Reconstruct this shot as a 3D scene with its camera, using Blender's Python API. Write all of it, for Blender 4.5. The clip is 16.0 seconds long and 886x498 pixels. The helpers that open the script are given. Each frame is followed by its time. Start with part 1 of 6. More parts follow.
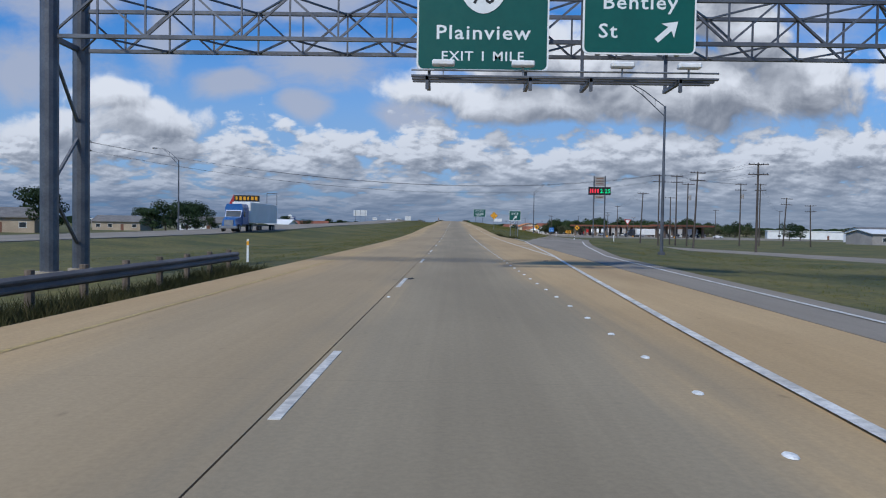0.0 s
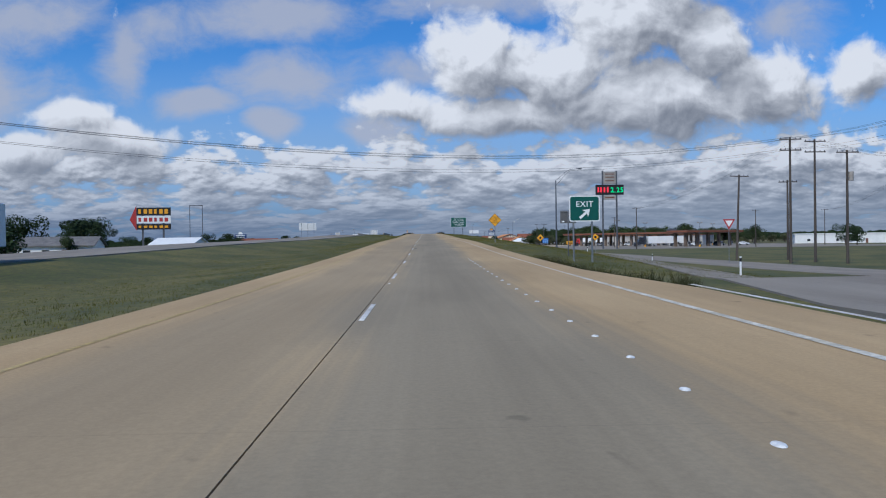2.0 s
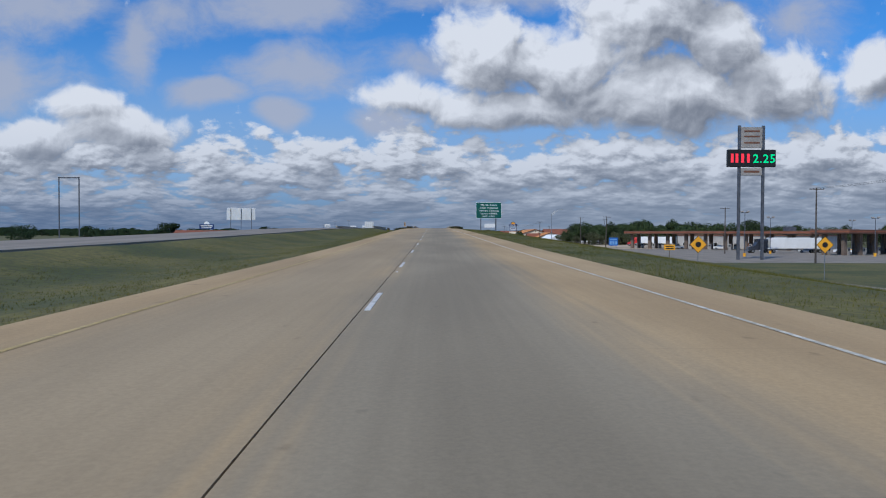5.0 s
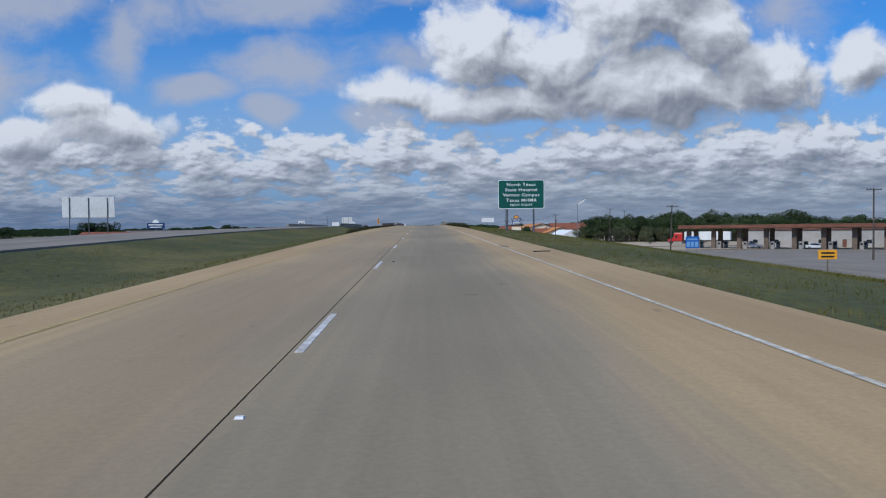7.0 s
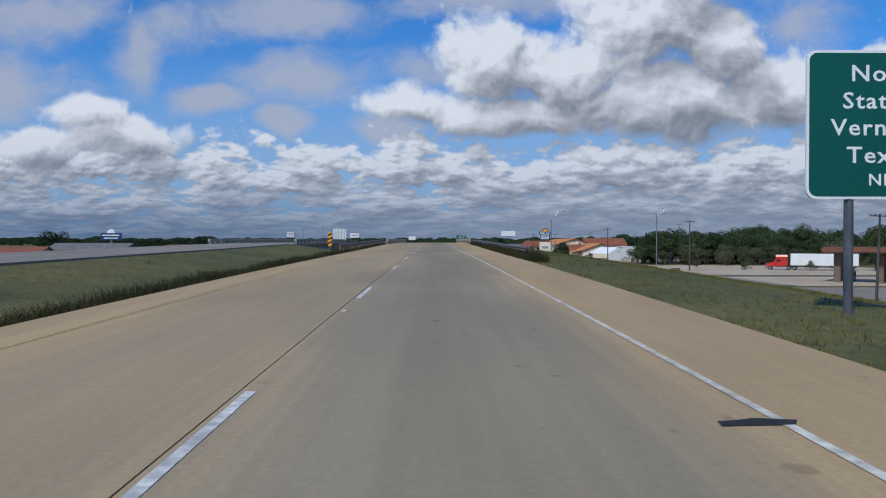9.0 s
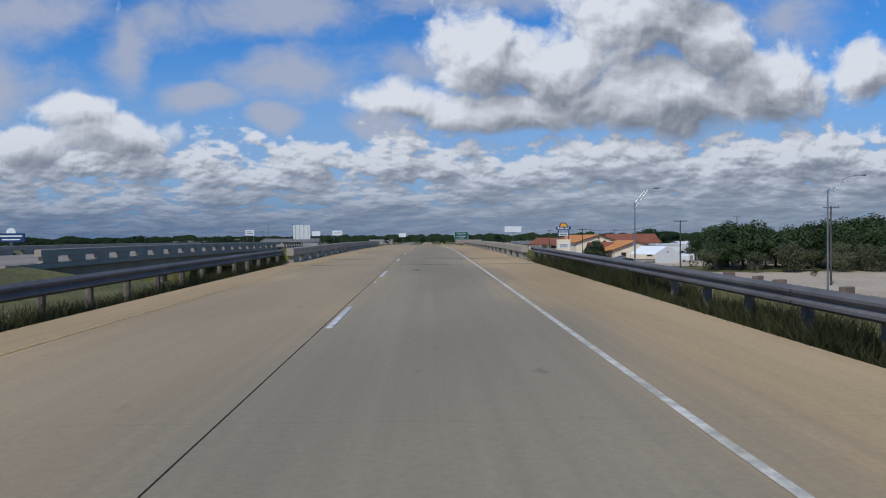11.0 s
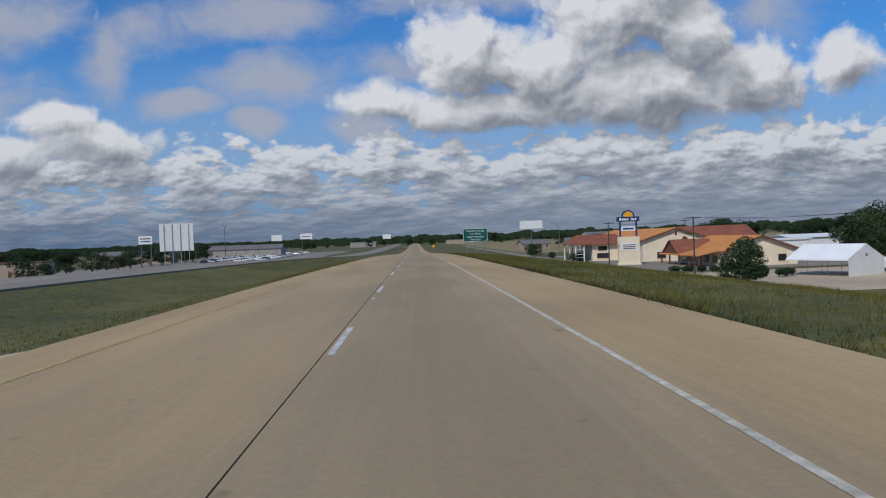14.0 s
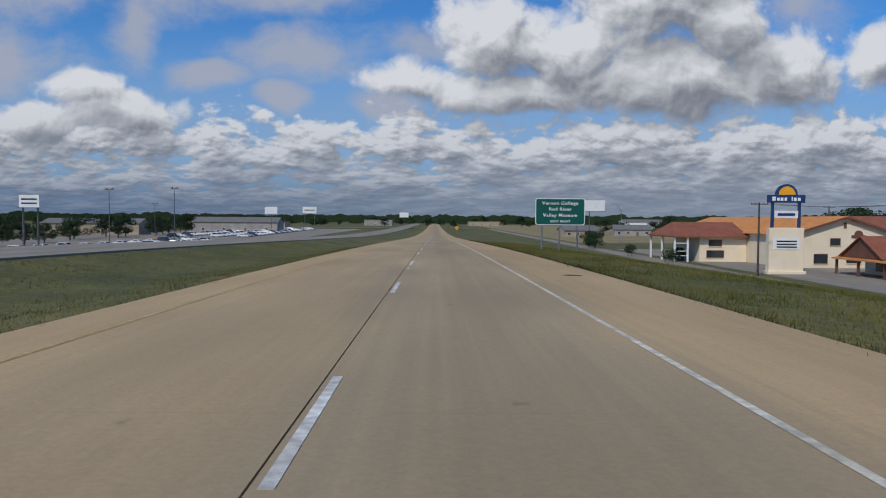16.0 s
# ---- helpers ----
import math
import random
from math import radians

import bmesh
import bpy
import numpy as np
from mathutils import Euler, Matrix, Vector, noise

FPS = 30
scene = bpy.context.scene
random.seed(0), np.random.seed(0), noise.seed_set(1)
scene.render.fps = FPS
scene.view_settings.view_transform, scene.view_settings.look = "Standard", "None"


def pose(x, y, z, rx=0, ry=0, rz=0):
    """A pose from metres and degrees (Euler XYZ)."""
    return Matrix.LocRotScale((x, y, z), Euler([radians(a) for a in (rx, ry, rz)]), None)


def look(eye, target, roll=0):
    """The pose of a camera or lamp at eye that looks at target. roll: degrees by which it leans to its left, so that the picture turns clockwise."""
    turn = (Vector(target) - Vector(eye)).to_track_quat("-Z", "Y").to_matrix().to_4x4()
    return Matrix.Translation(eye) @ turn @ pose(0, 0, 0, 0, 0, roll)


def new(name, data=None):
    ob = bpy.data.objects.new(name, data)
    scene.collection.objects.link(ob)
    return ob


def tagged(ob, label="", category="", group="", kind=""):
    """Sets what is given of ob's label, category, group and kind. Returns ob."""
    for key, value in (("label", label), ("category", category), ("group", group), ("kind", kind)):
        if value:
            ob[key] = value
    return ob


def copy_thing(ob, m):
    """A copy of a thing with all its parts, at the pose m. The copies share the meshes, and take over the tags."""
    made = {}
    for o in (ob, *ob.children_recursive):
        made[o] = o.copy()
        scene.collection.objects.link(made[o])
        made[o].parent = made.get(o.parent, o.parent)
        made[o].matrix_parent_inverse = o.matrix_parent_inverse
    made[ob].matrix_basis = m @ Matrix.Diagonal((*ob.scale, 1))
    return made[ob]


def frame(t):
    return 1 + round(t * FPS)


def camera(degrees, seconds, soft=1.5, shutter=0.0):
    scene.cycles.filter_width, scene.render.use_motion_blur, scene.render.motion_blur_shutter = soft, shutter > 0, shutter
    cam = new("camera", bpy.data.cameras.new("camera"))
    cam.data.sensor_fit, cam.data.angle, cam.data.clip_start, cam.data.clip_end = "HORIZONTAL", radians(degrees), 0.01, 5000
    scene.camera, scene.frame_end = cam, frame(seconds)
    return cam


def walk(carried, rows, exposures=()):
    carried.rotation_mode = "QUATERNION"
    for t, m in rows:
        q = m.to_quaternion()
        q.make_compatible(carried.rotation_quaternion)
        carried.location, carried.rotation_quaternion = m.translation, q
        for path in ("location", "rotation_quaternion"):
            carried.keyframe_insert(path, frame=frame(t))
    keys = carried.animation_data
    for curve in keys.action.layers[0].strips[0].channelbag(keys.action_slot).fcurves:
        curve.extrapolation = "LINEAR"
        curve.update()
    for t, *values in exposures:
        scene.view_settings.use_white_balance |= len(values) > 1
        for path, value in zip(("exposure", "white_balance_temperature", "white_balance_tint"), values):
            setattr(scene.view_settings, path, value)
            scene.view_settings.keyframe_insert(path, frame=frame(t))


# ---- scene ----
cam = camera(63.4, 16.0, soft=1.1)
PATH = [
    (0, (1.373, 0.000, 1.499), (1.3437, 1.9993, 1.4413), 0.94),
    (0.5, (1.376, 16.533, 1.527), (1.3547, 18.5324, 1.4889), 1.63),
    (1, (1.236, 33.017, 1.570), (1.2749, 35.0164, 1.5746), -0.07),
    (1.5, (1.265, 49.382, 1.630), (1.3316, 51.3810, 1.6442), -0.91),
    (2, (1.197, 65.711, 1.719), (1.2439, 67.7108, 1.6992), -0.78),
    (2.5, (1.129, 81.964, 1.857), (1.1501, 83.9640, 1.8717), -0.03),
    (3, (1.159, 98.287, 2.059), (1.1936, 100.2856, 2.1219), -0.15),
    (3.5, (1.122, 114.768, 2.333), (1.1408, 116.7666, 2.4032), 0.50),
    (4, (1.112, 131.330, 2.674), (1.1481, 133.3284, 2.7408), 0.57),
    (4.2, (0.985, 137.926, 2.821), (1.0098, 139.9254, 2.8375), 0.72),
    (6.3, (1.412, 206.402, 4.023), (1.4574, 208.4001, 3.9599), -0.51),
    (6.5, (1.410, 212.914, 4.142), (1.4435, 214.9124, 4.0755), 0.21),
    (7, (1.409, 229.189, 4.465), (1.4597, 231.1876, 4.4106), -0.60),
    (7.5, (1.513, 245.490, 4.810), (1.5418, 247.4892, 4.7807), 0.20),
    (8, (1.575, 261.814, 5.158), (1.5985, 263.8134, 5.1498), 0.29),
    (8.5, (1.645, 278.130, 5.492), (1.6361, 280.1299, 5.4561), 1.28),
    (8.7, (1.723, 284.659, 5.618), (1.7411, 286.6583, 5.5966), 0.06),
    (10.8, (1.561, 353.527, 6.524), (1.5894, 355.5271, 6.5049), 0.17),
    (11, (1.554, 360.081, 6.591), (1.5957, 362.0803, 6.5599), -0.48),
    (11.5, (1.484, 376.441, 6.771), (1.5242, 378.4404, 6.7399), -0.26),
    (12, (1.381, 392.810, 6.939), (1.4083, 394.8097, 6.9012), 0.73),
    (12.5, (1.454, 409.198, 7.049), (1.4886, 411.1966, 6.9746), -0.63),
    (13, (1.406, 425.664, 7.090), (1.4145, 427.6636, 7.0971), 1.04),
    (13.5, (1.283, 442.221, 7.087), (1.3529, 444.2199, 7.0706), -2.05),
    (14, (1.219, 458.873, 7.055), (1.2951, 460.8714, 7.0232), -2.13),
    (14.5, (1.098, 475.528, 6.989), (1.1599, 477.5235, 6.8674), -2.60),
    (15, (1.026, 492.157, 6.882), (1.1099, 494.1535, 6.8048), -3.01),
    (15.5, (0.932, 508.831, 6.740), (0.9914, 510.8265, 6.6258), -1.99),
    (16, (0.966, 525.601, 6.577), (0.9894, 527.5990, 6.4936), 0.35),
]
EXPOSURES = [(0.0, -0.68, 5300, 10), (8.7, -0.74, 5300, 10), (11.0, -0.74, 5400, 10), (13.0, -0.84, 5600, 10), (16.0, -0.84, 5600, 10)]
walk(cam, [(t, look(eye, target, roll)) for t, eye, target, roll in PATH], EXPOSURES)

# ---- world: sky with broken cumulus, and one sun ----
SUN_DIR = Vector((-0.48, -0.78, 0.95)).normalized()


def node(tree, kind, x=None, **values):
    n = tree.nodes.new(kind)
    for key, value in values.items():
        n.inputs[key].default_value = value
    return n


def math_node(tree, op, a, b=0.0, clamp=False):
    n = tree.nodes.new("ShaderNodeMath")
    n.operation, n.use_clamp = op, clamp
    for i, v in enumerate((a, b)):
        if isinstance(v, (int, float)):
            n.inputs[i].default_value = v
        else:
            tree.links.new(v, n.inputs[i])
    return n.outputs[0]


def vec_node(tree, op, a, b):
    n = tree.nodes.new("ShaderNodeVectorMath")
    n.operation = op
    for i, v in enumerate((a, b)):
        if isinstance(v, tuple):
            n.inputs[i].default_value = v
        else:
            tree.links.new(v, n.inputs[i])
    return n


def smooth(tree, v, lo, hi, a=0.0, b=1.0):
    n = tree.nodes.new("ShaderNodeMapRange")
    n.interpolation_type = "SMOOTHSTEP"
    tree.links.new(v, n.inputs["Value"])
    for key, value in (("From Min", lo), ("From Max", hi), ("To Min", a), ("To Max", b)):
        n.inputs[key].default_value = value
    return n.outputs[0]


def noise_node(tree, vector, scale, detail=6.0, rough=0.55, distort=0.0):
    n = tree.nodes.new("ShaderNodeTexNoise")
    n.inputs["Scale"].default_value, n.inputs["Detail"].default_value = scale, detail
    n.inputs["Roughness"].default_value, n.inputs["Distortion"].default_value = rough, distort
    tree.links.new(vector, n.inputs["Vector"])
    return n.outputs["Fac"]


def mix_node(tree, fac, a, b, blend="MIX"):
    n = tree.nodes.new("ShaderNodeMix")
    n.data_type, n.blend_type = "RGBA", blend
    for i, v in ((0, fac), (6, a), (7, b)):
        if isinstance(v, (int, float)):
            n.inputs[i].default_value = v
        elif isinstance(v, tuple):
            n.inputs[i].default_value = (*v, 1) if len(v) == 3 else v
        else:
            tree.links.new(v, n.inputs[i])
    return n.outputs[2]


# cumulus heaps and thin wisps: tangent of azimuth, tangent of height, half width, half height, weight
HEAPS = [
    (0.073, 0.256, 0.068, 0.056, 1.00), (0.290, 0.312, 0.104, 0.068, 1.00), (0.165, 0.240, 0.090, 0.052, 1.00), (0.475, 0.212, 0.088, 0.052, 0.95),
    (0.325, 0.192, 0.145, 0.050, 1.05), (-0.045, 0.192, 0.064, 0.024, 0.90), (0.105, 0.174, 0.115, 0.028, 0.95), (0.402, 0.268, 0.046, 0.056, 1.00),
    (0.330, 0.410, 0.130, 0.050, 0.90), (0.620, 0.233, 0.052, 0.042, 0.95), (-0.430, 0.146, 0.078, 0.028, 1.00), (-0.560, 0.130, 0.080, 0.028, 0.95),
    (-0.485, 0.178, 0.045, 0.024, 0.70),
]
WISPS = [
    (-0.415, 0.262, 0.026, 0.044, 1.00), (-0.545, 0.320, 0.085, 0.036, 0.90), (-0.200, 0.322, 0.100, 0.034, 1.10), (-0.185, 0.229, 0.080, 0.034, 1.00), (0.080, 0.345, 0.130, 0.022, 0.90),
    (-0.600, 0.215, 0.085, 0.040, 0.90), (-0.300, 0.200, 0.060, 0.020, 1.60), (-0.205, 0.165, 0.028, 0.020, 1.40), (-0.070, 0.155, 0.045, 0.018, 1.50), (-0.360, 0.300, 0.060, 0.020, 0.50), (0.500, 0.300, 0.060, 0.040, 0.55), (-0.020, 0.235, 0.050, 0.022, 0.60),
    (-0.369, 0.395, 0.126, 0.031, 0.55),
]


def blobs(g, place, spots, edge):
    """The nearest of several soft ellipses, 0 at their rims."""
    total = None
    for u, v, ru, rv, w in spots:
        d = vec_node(g, "MULTIPLY", vec_node(g, "SUBTRACT", place, (u, v, 0.0)).outputs[0], (1 / ru, 1 / rv, 0.0)).outputs[0]
        n = g.nodes.new("ShaderNodeVectorMath")
        n.operation = "LENGTH"
        g.links.new(d, n.inputs[0])
        h = math_node(g, "MULTIPLY", math_node(g, "SUBTRACT", edge, n.outputs["Value"]), w)
        if total is None:
            total = h
        else:
            m = g.nodes.new("ShaderNodeMath")
            m.operation = "SMOOTH_MAX"
            g.links.new(total, m.inputs[0])
            g.links.new(h, m.inputs[1])
            m.inputs[2].default_value = 0.12
            total = m.outputs[0]
    return math_node(g, "MAXIMUM", total, -0.8)


def billows(g, place, scale, detail):
    """Cauliflower lumps, from 0 in the folds to about 1 on the bulges."""
    n = g.nodes.new("ShaderNodeTexVoronoi")
    n.feature, n.normalize = "SMOOTH_F1", True
    g.links.new(place, n.inputs["Vector"])
    for key, value in (("Scale", scale), ("Detail", detail), ("Roughness", 0.45), ("Lacunarity", 2.1), ("Smoothness", 0.6)):
        n.inputs[key].default_value = value
    return math_node(g, "SUBTRACT", 1.0, math_node(g, "MULTIPLY", n.outputs["Distance"], 2.0))


def cloud_group():
    """How thick the cloud is at (tangent of azimuth, tangent of height), and how thick the thin veils are."""
    g = bpy.data.node_groups.new("cloud_cover", "ShaderNodeTree")
    g.interface.new_socket("Place", in_out="INPUT", socket_type="NodeSocketVector")
    for key in ("Cover", "Wisp"):
        g.interface.new_socket(key, in_out="OUTPUT", socket_type="NodeSocketFloat")
    i, o = g.nodes.new("NodeGroupInput"), g.nodes.new("NodeGroupOutput")
    place = i.outputs[0]
    warp = g.nodes.new("ShaderNodeTexNoise")
    for key, value in (("Scale", 9.0), ("Detail", 2.5), ("Roughness", 0.5)):
        warp.inputs[key].default_value = value
    g.links.new(place, warp.inputs["Vector"])
    off = vec_node(g, "MULTIPLY", vec_node(g, "SUBTRACT", warp.outputs["Color"], (0.5, 0.5, 0.5)).outputs[0], (0.08, 0.055, 0.0)).outputs[0]
    bent = vec_node(g, "ADD", place, off).outputs[0]
    heap = blobs(g, bent, HEAPS, 1.25)
    lumps = math_node(g, "ADD", math_node(g, "MULTIPLY", billows(g, bent, 13.0, 2.0), 0.75), math_node(g, "MULTIPLY", math_node(g, "SUBTRACT", noise_node(g, bent, 26.0, 6.0, 0.56), 0.5), 1.7))
    heap = math_node(g, "ADD", heap, math_node(g, "MULTIPLY", math_node(g, "SUBTRACT", lumps, 0.36), 0.72))
    sep = g.nodes.new("ShaderNodeSeparateXYZ")
    g.links.new(vec_node(g, "ADD", place, vec_node(g, "MULTIPLY", off, (0.3, 0.2, 0.0)).outputs[0]).outputs[0], sep.inputs[0])
    u, v = sep.outputs[0], sep.outputs[1]
    # the deck of small cumulus that closes towards the horizon, its rows growing thinner with distance
    rise = math_node(g, "LOGARITHM", math_node(g, "ADD", math_node(g, "MAXIMUM", v, 0.0), 0.03), 2.71828)
    flat = g.nodes.new("ShaderNodeCombineXYZ")
    g.links.new(math_node(g, "MULTIPLY", u, 8.0), flat.inputs[0])
    g.links.new(math_node(g, "MULTIPLY", rise, 2.2), flat.inputs[1])
    rows = noise_node(g, flat.outputs[0], 1.5, 2.0, 0.5)
    low = math_node(g, "ADD", smooth(g, v, 0.095, 0.19, 0.42, -0.95), smooth(g, u, -0.2, 0.4, 0.0, 0.35))
    puffs = math_node(g, "ADD", billows(g, flat.outputs[0], 2.1, 2.0), math_node(g, "MULTIPLY", math_node(g, "SUBTRACT", noise_node(g, flat.outputs[0], 4.5, 5.0, 0.55), 0.5), 1.6))
    layer = math_node(g, "ADD", low, math_node(g, "MULTIPLY", math_node(g, "SUBTRACT", rows, 0.5), 2.0))
    layer = math_node(g, "ADD", layer, math_node(g, "MULTIPLY", math_node(g, "SUBTRACT", puffs, 0.36), 1.35))
    g.links.new(math_node(g, "MAXIMUM", heap, layer), o.inputs[0])
    soft = noise_node(g, vec_node(g, "MULTIPLY", bent, (1.0, 1.5, 1.0)).outputs[0], 14.0, 7.0, 0.62)
    thin = math_node(g, "ADD", blobs(g, bent, WISPS, 1.3), math_node(g, "MULTIPLY", math_node(g, "SUBTRACT", soft, 0.5), 2.2))
    g.links.new(thin, o.inputs[1])
    return g


world = bpy.data.worlds.new("sky")
scene.world = world
world.use_nodes = True
wt = world.node_tree
sky = wt.nodes.new("ShaderNodeTexSky")
sky.sky_type, sky.sun_disc = "NISHITA", False
sky.sun_elevation = math.asin(SUN_DIR.z)
sky.sun_rotation = math.atan2(SUN_DIR.x, SUN_DIR.y)
sky.air_density, sky.dust_density, sky.ozone_density = 1.0, 0.4, 2.0
way = wt.nodes.new("ShaderNodeTexCoord").outputs["Generated"]
split = wt.nodes.new("ShaderNodeSeparateXYZ")
wt.links.new(way, split.inputs[0])
ahead = math_node(wt, "MAXIMUM", math_node(wt, "ABSOLUTE", split.outputs[1]), 0.12)
pair = wt.nodes.new("ShaderNodeCombineXYZ")
wt.links.new(math_node(wt, "DIVIDE", split.outputs[0], ahead), pair.inputs[0])
wt.links.new(math_node(wt, "DIVIDE", split.outputs[2], ahead), pair.inputs[1])
clouds = cloud_group()
elev = wt.nodes.new("ShaderNodeSeparateXYZ")
wt.links.new(pair.outputs[0], elev.inputs[0])
reach = math_node(wt, "ADD", math_node(wt, "MAXIMUM", elev.outputs[1], 0.0), 0.02)


def cover_towards_sun(step):
    """The cloud a little nearer to the sun's side, up and to the left; the step shrinks with the clouds towards the horizon."""
    n = wt.nodes.new("ShaderNodeGroup")
    n.node_tree = clouds
    shift = wt.nodes.new("ShaderNodeCombineXYZ")
    for k, f in ((0, -0.6 * step), (1, step)):
        wt.links.new(math_node(wt, "MULTIPLY", reach, f), shift.inputs[k])
    wt.links.new(vec_node(wt, "ADD", pair.outputs[0], shift.outputs[0]).outputs[0], n.inputs[0])
    return n


here, near, mid, far = (cover_towards_sun(k) for k in (0.0, 0.035, 0.11, 0.26))
cover = here.outputs[0]
mask = smooth(wt, cover, -0.12, 0.42)
fine = smooth(wt, math_node(wt, "SUBTRACT", cover, near.outputs[0]), -0.45, 0.45, -0.22, 0.22)
bulge = smooth(wt, math_node(wt, "SUBTRACT", cover, mid.outputs[0]), -0.8, 0.8, -0.34, 0.34)
depth = smooth(wt, far.outputs[0], -0.1, 1.15)
crisp = math_node(wt, "SUBTRACT", 1.0, math_node(wt, "MULTIPLY", depth, 0.55))
lit = math_node(wt, "SUBTRACT", 0.74, math_node(wt, "MULTIPLY", depth, 0.46))
lit = math_node(wt, "ADD", lit, math_node(wt, "MULTIPLY", math_node(wt, "ADD", fine, bulge), crisp), True)
white = mix_node(wt, smooth(wt, elev.outputs[1], 0.03, 0.20), (0.98, 0.95, 0.92), (1.30, 1.21, 1.10))
grey = mix_node(wt, smooth(wt, elev.outputs[1], 0.03, 0.20), (0.36, 0.38, 0.42), (0.245, 0.255, 0.285))
cloud_colour = mix_node(wt, lit, grey, white)
haze = smooth(wt, elev.outputs[1], 0.0, 0.095, 0.80, 0.0)
haze_colour = mix_node(wt, smooth(wt, elev.outputs[0], -0.5, 0.35), (0.135, 0.215, 0.345), (0.34, 0.39, 0.46))
blue = mix_node(wt, 1.0, sky.outputs[0], (0.062, 0.124, 0.178), "MULTIPLY")
blue = mix_node(wt, smooth(wt, elev.outputs[1], 0.09, 0.30, 0.80, 0.04), blue, (0.50, 0.64, 0.82))
thin = smooth(wt, here.outputs[1], -0.45, 1.0, 0.0, 0.88)
over = mix_node(wt, thin, blue, (0.73, 0.71, 0.74))
over = mix_node(wt, mask, over, cloud_colour)
over = mix_node(wt, haze, over, haze_colour)
back = wt.nodes["Background"]
wt.links.new(over, back.inputs["Color"])
back.inputs["Strength"].default_value = 0.97
sun_data = bpy.data.lights.new("sun", "SUN")
sun_data.energy, sun_data.angle, sun_data.color = 5.0, radians(2.5), (1.0, 0.865, 0.655)
sun = new("sun", sun_data)
sun.matrix_basis = look(SUN_DIR * 100, (0, 0, 0))


# ---- materials ----
def mat(name, c1, c2, rough=0.85, scale=0.5, fine=12.0, mottle=0.35, bump=0.0, metal=0.0, rand=0.0, stretch=(1, 1, 1), spec=0.5):
    """A surface that drifts between two colours at a large scale, with fine grain, relief and a tint of its own for each object."""
    m = bpy.data.materials.new(name)
    m.use_nodes = True
    t = m.node_tree
    b = t.nodes["Principled BSDF"]
    pos = t.nodes.new("ShaderNodeNewGeometry").outputs["Position"]
    wide = noise_node(t, vec_node(t, "MULTIPLY", pos, stretch).outputs[0], scale, 5.0, 0.6)
    colour = mix_node(t, smooth(t, wide, 0.3, 0.7), c1, c2)
    grain = noise_node(t, pos, fine, 4.0, 0.65)
    dark = smooth(t, grain, 0.25, 0.75, 1 - mottle, 1 + mottle * 0.6)
    tint = t.nodes.new("ShaderNodeCombineXYZ")
    if rand:
        r = t.nodes.new("ShaderNodeObjectInfo").outputs["Random"]
        dark = math_node(t, "MULTIPLY", dark, smooth(t, r, 0.0, 1.0, 1 - rand, 1 + rand))
    for i in range(3):
        t.links.new(dark, tint.inputs[i])
    colour = mix_node(t, 1.0, colour, tint.outputs[0], "MULTIPLY")
    t.links.new(colour, b.inputs["Base Color"])
    t.links.new(smooth(t, grain, 0.2, 0.8, max(rough - 0.1, 0.05), min(rough + 0.1, 1.0)), b.inputs["Roughness"])
    b.inputs["Metallic"].default_value = metal
    b.inputs["Specular IOR Level"].default_value = spec
    if bump:
        n = t.nodes.new("ShaderNodeBump")
        n.inputs["Strength"].default_value, n.inputs["Distance"].default_value = bump, 0.02
        t.links.new(grain, n.inputs["Height"])
        t.links.new(n.outputs[0], b.inputs["Normal"])
    return m


def glow(name, colour, strength):
    m = bpy.data.materials.new(name)
    m.use_nodes = True
    b = m.node_tree.nodes["Principled BSDF"]
    b.inputs["Base Color"].default_value = (*colour, 1)
    b.inputs["Emission Color"].default_value = (*colour, 1)
    b.inputs["Emission Strength"].default_value = strength
    return m


